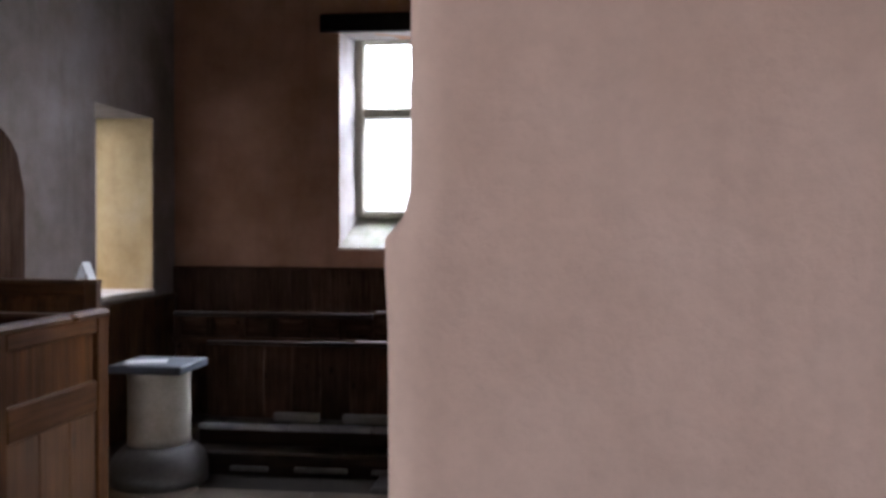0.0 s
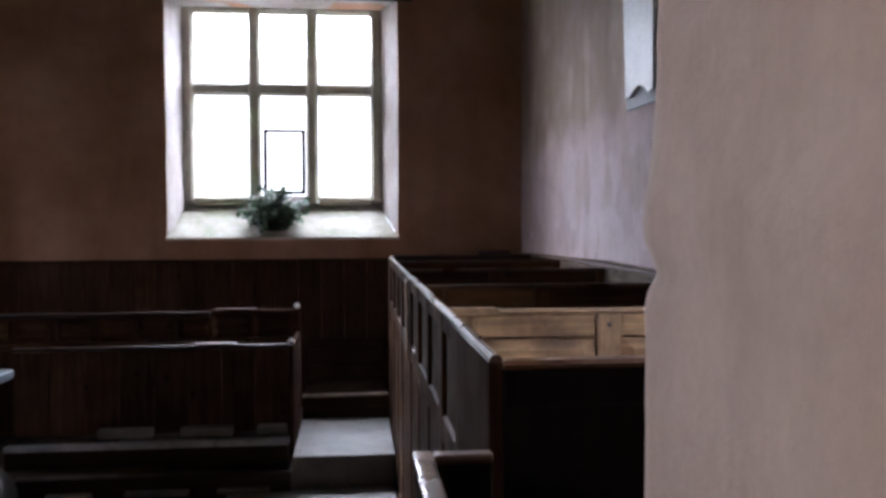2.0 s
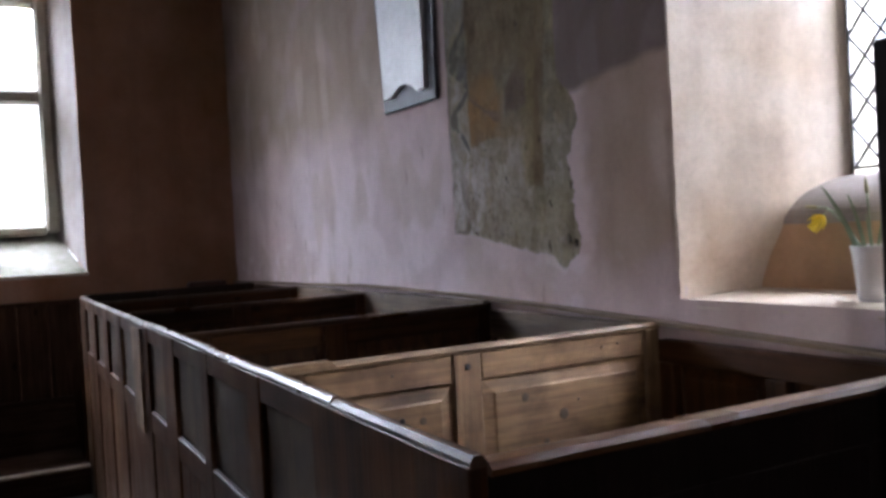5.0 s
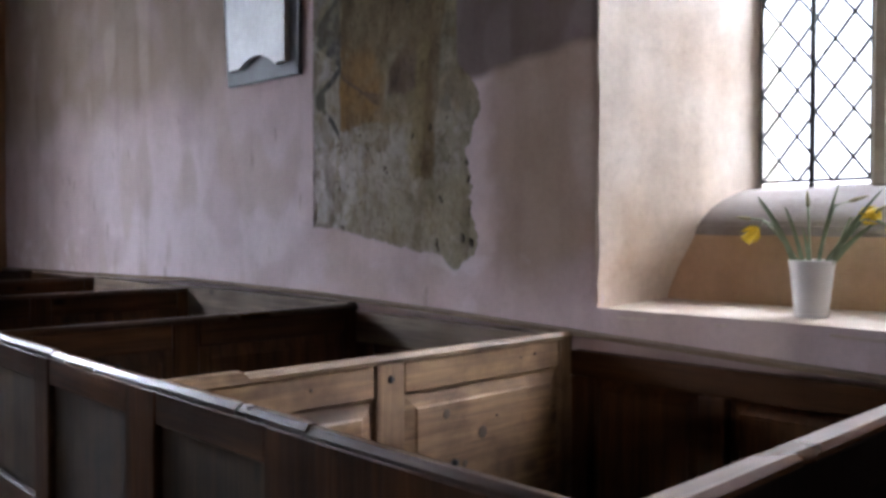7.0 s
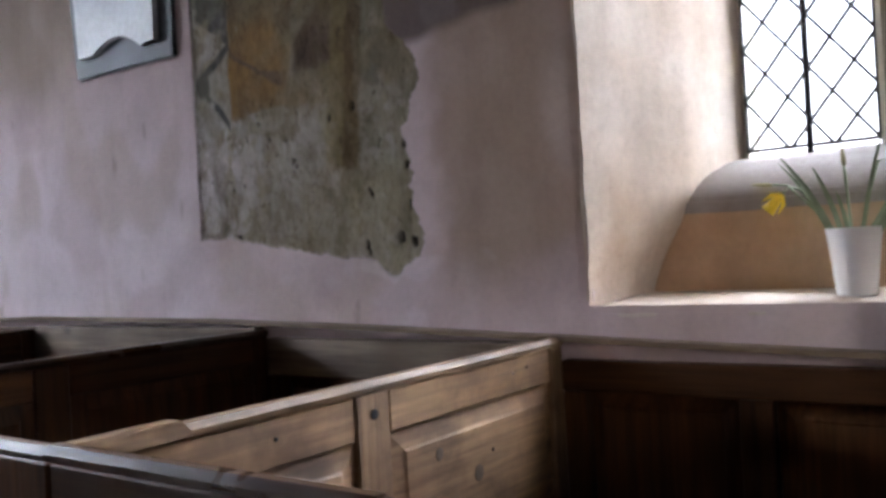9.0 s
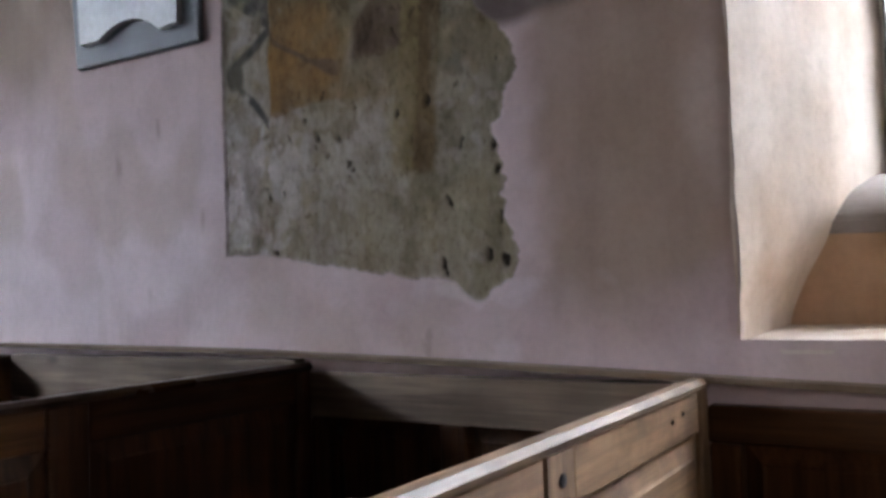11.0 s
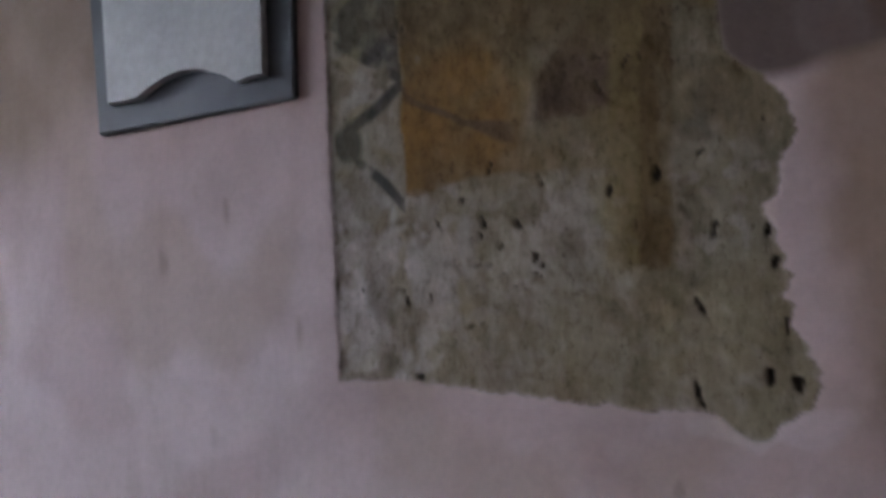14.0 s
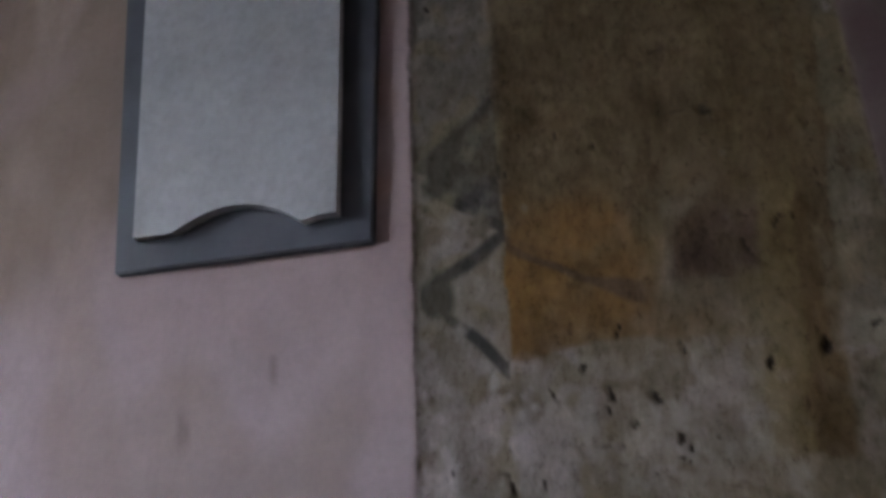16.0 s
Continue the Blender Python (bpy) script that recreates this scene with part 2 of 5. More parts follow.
def prism(points, y0, y1, bevel=0.0):
    """A solid from an outline in x and z, from y0 to y1."""
    b = bmesh.new()
    a = [b.verts.new((x, y0, z)) for x, z in points]
    c = [b.verts.new((x, y1, z)) for x, z in points]
    n = len(points)
    b.faces.new(a)
    b.faces.new(c[::-1])
    for i in range(n):
        b.faces.new((a[i], c[i], c[(i + 1) % n], a[(i + 1) % n]))
    if bevel:
        bmesh.ops.bevel(b, geom=b.edges[:], offset=bevel, segments=2, affect="EDGES")
    return b


def fielded(x0, x1, z0, z1, y_back, y_front, border):
    """A raised and fielded panel that faces -y: a sloping border round a flat field."""
    b = bmesh.new()
    s = 0.25 * (y_front - y_back)
    rings = [(0, y_back), (0, y_back + s), (border, y_front), (border + 0.004, y_front - 0.0025)]
    vs = []
    for d, y in rings:
        vs.append([b.verts.new((x, y, z)) for x, z in ((x0 + d, z0 + d), (x1 - d, z0 + d), (x1 - d, z1 - d), (x0 + d, z1 - d))])
    for r, q in zip(vs, vs[1:]):
        for i in range(4):
            b.faces.new((r[i], r[(i + 1) % 4], q[(i + 1) % 4], q[i]))
    b.faces.new(vs[-1])
    b.faces.new(vs[0][::-1])
    return b


def tube(points, radius, sides=7, taper=1.0):
    b = bmesh.new()
    rings = []
    n = len(points)
    for i, p in enumerate(points):
        p = Vector(p)
        d = (Vector(points[min(i + 1, n - 1)]) - Vector(points[max(i - 1, 0)])).normalized()
        u = d.orthogonal().normalized()
        w = d.cross(u)
        r = radius * (1 + (taper - 1) * i / (n - 1))
        rings.append([b.verts.new(p + r * (math.cos(a) * u + math.sin(a) * w)) for a in [2 * math.pi * k / sides for k in range(sides)]])
    for r, q in zip(rings, rings[1:]):
        for k in range(sides):
            b.faces.new((r[k], r[(k + 1) % sides], q[(k + 1) % sides], q[k]))
    b.faces.new(rings[0][::-1])
    b.faces.new(rings[-1])
    return b


def lathe(profile, sides=32):
    b = bmesh.new()
    rings = []
    for r, z in profile:
        rings.append([b.verts.new((r * math.cos(2 * math.pi * k / sides), r * math.sin(2 * math.pi * k / sides), z)) for k in range(sides)])
    for r, q in zip(rings, rings[1:]):
        for k in range(sides):
            b.faces.new((r[k], r[(k + 1) % sides], q[(k + 1) % sides], q[k]))
    b.faces.new(rings[0][::-1])
    b.faces.new(rings[-1])
    return b


def n3(x, y, z=0.0, s=1.0):
    return noise.noise((x * s, y * s, z * s))


def clamp(v, a=0.0, b=1.0):
    return max(a, min(b, v))


def smooth(a, b, v):
    t = clamp((v - a) / (b - a))
    return t * t * (3 - 2 * t)


def blend(a, b, f):
    return tuple(p + (q - p) * f for p, q in zip(a, b))


def skin(name, u0, u1, v0, v1, step, place, colour, keep, material, parent, label=""):
    """A plaster face as a fine grid. place(u, v) is its point in the world, colour(u, v) its pigment, keep(u, v) where it is."""
    nu, nv = max(2, int((u1 - u0) / step)), max(2, int((v1 - v0) / step))
    us = [u0 + (u1 - u0) * i / nu for i in range(nu + 1)]
    vs = [v0 + (v1 - v0) * j / nv for j in range(nv + 1)]
    verts = [place(u, v) for v in vs for u in us]
    faces = []
    for j in range(nv):
        for i in range(nu):
            if keep((us[i] + us[i + 1]) / 2, (vs[j] + vs[j + 1]) / 2):
                a = j * (nu + 1) + i
                faces.append((a, a + 1, a + nu + 2, a + nu + 1))
    me = bpy.data.meshes.new(name)
    me.from_pydata(verts, [], faces)
    if colour:
        at = me.color_attributes.new("pigment", "FLOAT_COLOR", "POINT")
        flat = []
        for v in vs:
            for u in us:
                flat.extend((*colour(u, v), 1.0))
        at.data.foreach_set("color", flat)
    me.materials.append(material)
    for p in me.polygons:
        p.use_smooth = True
    ob = new(name, me)
    ob.parent = parent
    if label:
        ob["label"] = label
    return ob


# ---------------------------------------------------------------- the plan, in metres
SOUTH, EAST, NORTH, WEST = 1.10, 4.40, -3.20, -7.0
CEIL = 4.3
PEW = 1.355          # top of the box pews
# south window
SW0, SW1, SW_SILL, SW_TOP = -1.07, -0.050, 1.405, 3.0
SG0, SG1, SG_X, SG_Z = -0.86, -0.25, 1.53, 1.71
# east window
EW0, EW1, EW_SILL, EW_TOP = -1.70, 0.10, 1.485, 3.36
EG0, EG1, EG_Y, EG_Z0, EG_Z1 = -1.58, -0.08, 4.80, 1.79, 3.36


# ---------------------------------------------------------------- structure: floor, walls, ceiling
ground = part("ground", box(-60, 60, -60, 60, -0.5, -0.3), stone("churchyard_grass", (0.03, 0.05, 0.015), (0.06, 0.09, 0.03), 0.9), None)
tagged(ground, "mown green churchyard grass round the church", "ground", kind="structure")
ring = lathe([(58.0, -0.4), (58.0, 45.0)], 48)
bmesh.ops.delete(ring, geom=[f for f in ring.faces if len(f.verts) > 4], context="FACES_ONLY")
backdrop = part("backdrop", ring, cloud)
tagged(backdrop, "bright white overcast sky low over the churchyard", "sky", kind="structure")
floor = part("floor", box(NORTH - 0.3, SOUTH + 0.3, WEST - 0.3, EAST + 0.3, -0.25, -0.012), mortar)
tagged(floor, "worn brown stone flag floor with dark joints", "floor", kind="structure")
ceiling = part("ceiling", box(NORTH - 0.7, SOUTH + 0.7, WEST - 0.7, EAST + 0.7, CEIL, CEIL + 0.2), ebony["y"])
tagged(ceiling, "dark timber boarded ceiling over the nave", "ceiling", kind="structure")


def wall_with_hole(name, x0, x1, y0, y1, hole, axis, label):
    """A wall as a box from the floor to the ceiling, with openings (a0, a1, z0, z1) along its axis."""
    bm = bmesh.new()
    a_lo, a_hi = (x0, x1) if axis == "x" else (y0, y1)

    def blk(a0, a1, z0, z1):
        if a1 - a0 < 1e-4 or z1 - z0 < 1e-4:
            return
        if axis == "x":
            box(a0, a1, y0, y1, z0, z1, 0, bm)
        else:
            box(x0, x1, a0, a1, z0, z1, 0, bm)

    cur = a_lo
    for a0, a1, z0, z1 in sorted(hole):
        blk(cur, a0, -0.25, CEIL)
        blk(a0, a1, -0.25, z0)
        blk(a0, a1, z1, CEIL)
        cur = a1
    blk(cur, a_hi, -0.25, CEIL)
    # the north wall's shade is in its darker tint
    w = part(name, bm, {"wall_east": terracotta_wash, "wall_north": shaded_limewash}.get(name, limewash))
    return tagged(w, label, "wall", kind="structure")


wall_south = wall_with_hole("wall_south", SOUTH + 0.02, SOUTH + 0.65, WEST, EAST, [(SW0, SW1, SW_SILL - 0.02, SW_TOP)], "y",
                            "uneven pink limewashed wall with an exposed painted patch")
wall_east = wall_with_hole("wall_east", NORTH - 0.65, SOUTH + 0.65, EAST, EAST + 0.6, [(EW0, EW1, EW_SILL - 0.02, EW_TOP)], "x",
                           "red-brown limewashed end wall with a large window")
NW = (3.04, 3.99, 1.12, 2.57)
NW2 = (-5.6, -4.2, 1.3, 2.9)
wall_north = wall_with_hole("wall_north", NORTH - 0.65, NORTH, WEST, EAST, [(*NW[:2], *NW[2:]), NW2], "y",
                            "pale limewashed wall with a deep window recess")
wall_west = wall_with_hole("wall_west", NORTH - 0.65, SOUTH + 0.65, WEST - 0.6, WEST, [], "x",
                           "plain limewashed wall behind the walker")


# the stub wall that the walker passes, swelling out below its impost
def pier_place(u, v):
    # u runs round the end of the stub: along its west face, round the corner, along its end, to the east face
    lean_w, lean_e = 0.0135 * smooth(1.608, 1.632, v), 0.007 * smooth(1.60, 1.70, v)
    chip = 0.5 * clamp(v - 1.81, 0.0, 0.2) + 0.011 * smooth(1.535, 1.548, v) * (1 - smooth(1.553, 1.585, v)) + 0.004 * n3(v * 6, 2.7, 1) + 0.0025 * n3(v * 19, 0.3, 5)
    lip = 0.006 * math.exp(-((v - 1.60) / 0.03) ** 2)
    bulge = 0.0015 * n3(u * 2.1, v * 1.7, 3) + 0.0005 * n3(u * 7, v * 6, 9)
    x_w, x_e, y_w, y_e, r = -0.035 + lean_w - 0.4 * lip, -0.014 + lean_e - 0.2 * lip, -2.38, -1.735, 0.018
    a = SOUTH + 0.05 - (x_w + r)
    if u < a:
        return (SOUTH + 0.05 - u, y_w + bulge - 0.5 * lip, v)
    u -= a
    q = r * math.pi / 2
    if u < q:
        t = u / r
        return (x_w + r - r * math.sin(t) + bulge, y_w + r - r * math.cos(t) + bulge, v)
    u -= q
    d = y_e - y_w - 2 * r
    if u < d:
        return (x_w + (x_e - x_w) * u / d + chip * (u / d) ** 7 + bulge, y_w + r + u, v)
    u -= d
    if u < q:
        t = u / r
        return (x_e + chip + r - r * math.cos(t) + bulge, y_e - r + r * math.sin(t), v)
    u -= q
    return (x_e + chip + r + u, y_e + bulge, v)


wall_arch = thing("wall_arch", pose(0, 0, 0), "thick pink limewashed stub wall with a rounded end", "wall", kind="structure")
skin("limewash_face", 0.0, 3.0, -0.1, CEIL, 0.014, pier_place, None, lambda u, v: True, warm_limewash, wall_arch)
part("stub_core", box(0.14, SOUTH + 0.05, -2.30, -1.80, -0.2, CEIL), limewash, wall_arch)
part("north_stub", box(NORTH - 0.05, -1.30, -2.30, -1.80, -0.2, CEIL, 0.05, seg=3), limewash, wall_arch)


# ------------------------------------------------ pigment of the south wall and of the uncovered painting
def wall_pigment(u, v):
    """u: metres along the wall to the east, v: height."""
    c = blend((0.60, 0.475, 0.465), (0.66, 0.54, 0.54), clamp(0.5 + 0.9 * n3(u, v, 1, 1.3)))
    c = blend(c, (0.64, 0.55, 0.56), 0.55 * smooth(0.05, 0.45, n3(u * 1.2, v * 0.5, 7, 1.6)))
    # paler lilac between the painting and the tablet's foot, the stronger light there painted in
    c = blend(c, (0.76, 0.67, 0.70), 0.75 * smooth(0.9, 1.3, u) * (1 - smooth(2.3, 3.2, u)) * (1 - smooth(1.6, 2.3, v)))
    # brown damp on the side of the window
    damp = 1 - smooth(0.26, 0.36, u + 0.05 * n3(u, v, 4, 6) + 0.02 * n3(u, v, 6, 22))
    c = blend(c, (0.36, 0.265, 0.205), (0.9 + 0.3 * n3(u, v, 10, 4)) * damp * smooth(1.36, 1.56, v + 0.08 * n3(u, v, 5, 4)))
    # brown above and beyond the tablet, with the light's fall-off upward painted in
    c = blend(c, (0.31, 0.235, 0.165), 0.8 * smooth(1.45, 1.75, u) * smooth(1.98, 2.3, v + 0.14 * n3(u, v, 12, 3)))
    # pale scraped patches along the foot and lilac clouds
    c = blend(c, (0.70, 0.60, 0.62), 0.7 * smooth(0.12, 0.4, n3(u * 1.3, v * 1.6, 101, 9) + 0.3 * n3(u, v, 102, 28)) * (1 - smooth(1.50, 1.60, v)) * smooth(0.2, 0.4, u))
    c = blend(c, (0.47, 0.36, 0.36), 0.4 * smooth(0.1, 0.4, n3(u * 0.8, v * 1.1, 103, 4)))
    c = blend(c, (0.52, 0.42, 0.36), 0.5 * smooth(0.15, 0.4, n3(u * 1.1, v * 0.5, 105, 5)))
    # thin brown runs and scuffs
    r = n3(u * 9, v * 1.1, 20)
    c = blend(c, (0.40, 0.30, 0.24), 0.55 * smooth(0.42, 0.62, r) * smooth(0.1, 0.4, n3(u, v, 22, 2.5)))
    s = n3(u * 26, v * 9, 31)
    c = blend(c, (0.36, 0.28, 0.24), 0.6 * smooth(0.5, 0.68, s) * smooth(0.0, 0.35, n3(u, v, 33, 3.1)))
    c = blend(c, (0.74, 0.66, 0.65), 0.5 * smooth(0.42, 0.6, n3(u * 8, v * 13, 41)) * (1 - smooth(1.6, 1.72, v)))
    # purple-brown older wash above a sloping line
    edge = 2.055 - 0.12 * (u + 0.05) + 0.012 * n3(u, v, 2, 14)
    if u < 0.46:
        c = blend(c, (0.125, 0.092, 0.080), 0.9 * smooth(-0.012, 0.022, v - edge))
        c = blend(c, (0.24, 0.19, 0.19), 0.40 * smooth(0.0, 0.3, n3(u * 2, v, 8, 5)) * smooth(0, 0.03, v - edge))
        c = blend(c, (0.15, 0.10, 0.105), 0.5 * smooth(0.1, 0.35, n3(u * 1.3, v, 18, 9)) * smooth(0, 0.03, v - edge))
    return c


def mural_right(v):
    w = 0.378 + 0.018 * n3(v * 9, 3.3, 1) + 0.016 * n3(v * 30, 1.1, 4) + 0.008 * n3(v * 75, 2.1, 4)
    w -= 0.028 * math.exp(-((v - 1.93) / 0.06) ** 2) - 0.016 * math.exp(-((v - 1.80) / 0.035) ** 2)
    w -= 0.03 * math.exp(-((v - 1.57) / 0.045) ** 2)
    if v > 2.0:
        w = blend((w,), (0.435,), smooth(2.0, 2.08, v))[0]
    return w


def mural_foot(u):
    z = 1.60 - 0.075 * (1 - smooth(0.52, 1.10, u))
    z -= 0.045 * math.exp(-((u - 0.445) / 0.045) ** 2)
    return z + 0.008 * n3(u * 16, 2.2, 6) + 0.004 * n3(u * 50, 5.2, 6)


def in_mural(u, v):
    return mural_right(v) < u < 1.132 + 0.003 * n3(v * 12, 0.4, 2) and v > mural_foot(u)


def chevrons(u, v):
    """Dark leaf-like chevrons along the pale border of the painting."""
    f = 0.0
    along = 1.122 - u
    if 0 < along < 0.15:
        for zc, up, down, thick in ((2.243, 0.76, 0.84, 0.030), (2.028, 0.64, 0.95, 0.016)):
            d = v - zc
            if d > 0:
                f = max(f, 1 - smooth(0.5 * thick, 1.3 * thick, abs(d - up * along)))
            else:
                f = max(f, 1 - smooth(0.008, 0.020, abs(-d - down * along)))
            f = max(f, 1 - smooth(0.6, 1.1, math.hypot(along - 0.03, d * 0.75) / 0.034))
        f = max(f, (1 - smooth(0.0, 0.02, 2.243 - 0.84 * along - v)) * (1 - smooth(0.0, 0.02, v - 2.243 - 0.76 * along)) * 0.75)
    return f


def mural_figures(u, v, base):
    """What can still be told of the picture: ochre drapery, its fold, a purple wedge, upright bands and pale losses."""
    wob = 0.010 * n3(u, v, 121, 10) + 0.005 * n3(u, v, 122, 34)
    worn = 0.72 + 0.55 * n3(u, v, 123, 16) + 0.25 * n3(u, v, 124, 50)
    # brown upper field
    f = smooth(2.06, 2.20, v + 3 * wob) * smooth(0.50, 0.54, u) * (1 - smooth(0.965, 0.985, u))
    base = blend(base, blend((0.095, 0.066, 0.032), (0.185, 0.138, 0.078), clamp(0.5 + n3(u, v, 125, 8) + 0.5 * n3(u, v, 126, 24))), 0.70 * f)
    # drapery with a level hem
    hem = 1.914 + 0.012 * math.sin(math.pi * clamp((0.976 - u) / 0.3)) + 0.5 * wob
    f = smooth(-0.004, 0.006, v - hem) * (1 - smooth(0.970, 0.982, u + 0.3 * wob))
    head = math.hypot((u - 0.88) / 0.125, max(0.0, v - 2.03) / 0.135)
    cloth = f * (1 - smooth(0.80, 1.15, head + 6 * wob)) * smooth(0.725, 0.80, u + 2 * wob)
    base = blend(base, (0.245, 0.120, 0.027), clamp(0.84 * cloth * clamp(worn + 0.12)))
    skirt = f * (1 - smooth(1.955, 1.985, v + 2 * wob)) * smooth(0.64, 0.72, u + wob)
    base = blend(base, (0.22, 0.130, 0.048), 0.5 * skirt * clamp(worn))
    # the fold
    mid = 2.085 - 0.60 * (0.968 - u) + 0.55 * (0.968 - u) ** 2
    wide = 0.007 + 0.010 * smooth(0.86, 0.80, u)
    f = (1 - smooth(0.6 * wide, 1.4 * wide, abs(v - mid + 0.4 * wob))) * smooth(0.775, 0.79, u) * (1 - smooth(0.965, 0.98, u))
    base = blend(base, (0.098, 0.058, 0.044), 0.85 * f * clamp(worn + 0.25))
    # the wedge
    f = smooth(1.995, 2.022, v + 2 * wob) * (1 - smooth(2.08, 2.16, v + 2 * wob)) * smooth(0.585, 0.630, u + 2 * wob) * (1 - smooth(-0.015, 0.020, u - 0.746 + 0.76 * (v - 2.009) + wob))
    base = blend(base, (0.082, 0.047, 0.054), 0.88 * f * clamp(worn + 0.15))
    # olive and brown upright bands
    r = 0.544 - 0.11 * (v - 1.742) + 0.4 * wob
    above = smooth(1.738, 1.748, v)
    base = blend(base, (0.135, 0.085, 0.034), 0.72 * above * smooth(r - 0.004, r + 0.006, u) * (1 - smooth(r + 0.045, r + 0.055, u)) * clamp(worn + 0.25))
    base = blend(base, (0.255, 0.195, 0.075), 0.55 * above * smooth(r + 0.045, r + 0.055, u) * (1 - smooth(r + 0.095, r + 0.11, u)) * clamp(worn) * (1 - smooth(2.1, 2.2, v)))
    # pale lost patch under the bands, and bloom beside it
    f = smooth(0.560, 0.568, u + wob) * (1 - smooth(0.672, 0.682, u + wob)) * smooth(1.698, 1.706, v + wob) * (1 - smooth(1.745, 1.753, v + wob))
    base = blend(base, (0.47, 0.42, 0.33), 0.45 * f * smooth(-0.2, 0.2, n3(u, v, 127, 40)))
    f = smooth(0.82, 0.88, u + 3 * wob) * (1 - smooth(0.985, 1.0, u)) * smooth(1.70, 1.76, v + 3 * wob) * (1 - smooth(1.88, 1.90, v + wob))
    base = blend(base, (0.56, 0.53, 0.545), 0.6 * f * smooth(-0.15, 0.25, n3(u * 1.6, v * 0.7, 129, 14)))
    f = (1 - smooth(0.70, 0.85, u + 3 * wob)) * (1 - smooth(1.70, 1.76, v + 2 * wob))
    base = blend(base, (0.30, 0.262, 0.165), 0.38 * f)
    return blend(base, (0.30, 0.235, 0.130), 0.26 * (1 - smooth(0.93, 1.03, u)))


def mural_pigment(u, v):
    u, v = u + 0.008 * n3(u, v, 91, 12), v + 0.008 * n3(u, v, 93, 12)
    g = n3(u, v, 2, 7)
    base = blend((0.315, 0.288, 0.228), (0.49, 0.452, 0.39), clamp(0.5 + 0.9 * g + 0.5 * n3(u * 2.2, v * 0.8, 3, 13)))
    base = blend(base, (0.50, 0.46, 0.45), 0.7 * smooth(0.12, 0.45, n3(u, v, 5, 6)) * smooth(0.75, 0.95, u))
    base = blend(base, (0.33, 0.27, 0.17), 0.6 * smooth(0.05, 0.4, n3(u * 1.4, v * 0.7, 9, 6)))
    low = 1 - smooth(1.9, 2.0, v)
    base = blend(base, (0.50, 0.45, 0.42), 0.75 * low * smooth(0.05, 0.3, n3(u, v, 95, 11) + 0.35 * n3(u, v, 96, 33)))
    base = blend(base, (0.48, 0.42, 0.40), 0.7 * low * smooth(0.98, 1.05, u + 0.04 * n3(u, v, 97, 15)) * smooth(-0.1, 0.3, n3(u, v, 98, 20)))
    # browner toward the upper field, and darkened with height for the fading light
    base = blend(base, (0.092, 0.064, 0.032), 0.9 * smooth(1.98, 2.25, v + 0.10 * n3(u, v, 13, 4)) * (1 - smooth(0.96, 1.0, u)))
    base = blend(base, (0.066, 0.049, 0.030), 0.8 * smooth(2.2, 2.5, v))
    # ochre drapery with a curved lower hem, and a dark fold across it
    wob = 0.016 * n3(u, v, 15, 9) + 0.006 * n3(u, v, 16, 30)
    a = 0.98 - u
    if -0.002 < a < 0.27:
        hem = 1.902 + 0.42 * a - 0.85 * a * a + wob
        top = 2.175 + 0.55 * a - 3.2 * a * a + 1.6 * wob
        f = smooth(-0.006, 0.008, v - hem) * (1 - smooth(-0.02, 0.05, v - top)) * (1 - smooth(0.17, 0.25, a + 2 * wob))
        f *= 0.45 + 0.55 * smooth(-0.3, 0.2, n3(u, v, 17, 13))
        base = blend(base, (0.30, 0.155, 0.036), min(1.0, 1.15 * f))
        fold = v - (2.105 - 0.62 * a + 0.85 * a * a + 0.6 * wob)
        wide = 0.010 + 0.05 * smooth(0.12, 0.2, a)
        base = blend(base, (0.085, 0.055, 0.048), 0.85 * (1 - smooth(0.6 * wide, 1.3 * wide, abs(fold))) * (1 - smooth(0.20, 0.225, a)))
    # purple wedge
    if 0.59 < u < 0.75:
        k = (0.735 - u) / 0.125
        f = smooth(-0.02, 0.01, v - 2.045 + wob) * (1 - smooth(0.0, 0.035, v - 2.06 - 0.13 * k + wob)) * smooth(-0.05, 0.1, k) * (1 - smooth(0.95, 1.15, k))
        base = blend(base, (0.075, 0.046, 0.054), 0.9 * f)
    # cold grey panel near the top of the border
    f = smooth(0.82, 0.85, u + wob) * (1 - smooth(0.96, 0.985, u)) * smooth(2.32, 2.36, v + wob)
    base = blend(base, (0.085, 0.085, 0.082), 0.7 * f)
    # brown upright band
    wv = 0.01 * n3(u, v, 23, 7)
    f = smooth(-0.006, 0.006, u + wv - 0.54) * (1 - smooth(-0.01, 0.03, u + wv - 0.595)) * smooth(1.735, 1.745, v)
    base = blend(base, (0.135, 0.09, 0.04), 0.85 * f)
    f = smooth(0.59, 0.61, u + wv) * (1 - smooth(0.63, 0.66, u + wv)) * smooth(1.78, 1.86, v)
    base = blend(base, (0.27, 0.22, 0.09), 0.6 * f)
    # green-grey right border
    base = blend(base, (0.29, 0.28, 0.21), 0.55 * (1 - smooth(0.5, 0.54, u)))
    q = math.hypot((u - 0.475) / 0.05, (v - 1.975) / 0.045) + 0.4 * n3(u, v, 29, 9)
    base = blend(base, (0.13, 0.125, 0.115), 0.85 * (1 - smooth(0.7, 1.2, q)))
    q = abs(math.hypot((u - 0.40) / 0.055, (v - 1.96) / 0.075) - 1)
    base = blend(base, (0.18, 0.17, 0.13), 0.6 * (1 - smooth(0.08, 0.25, q)) * smooth(1.85, 1.9, v))
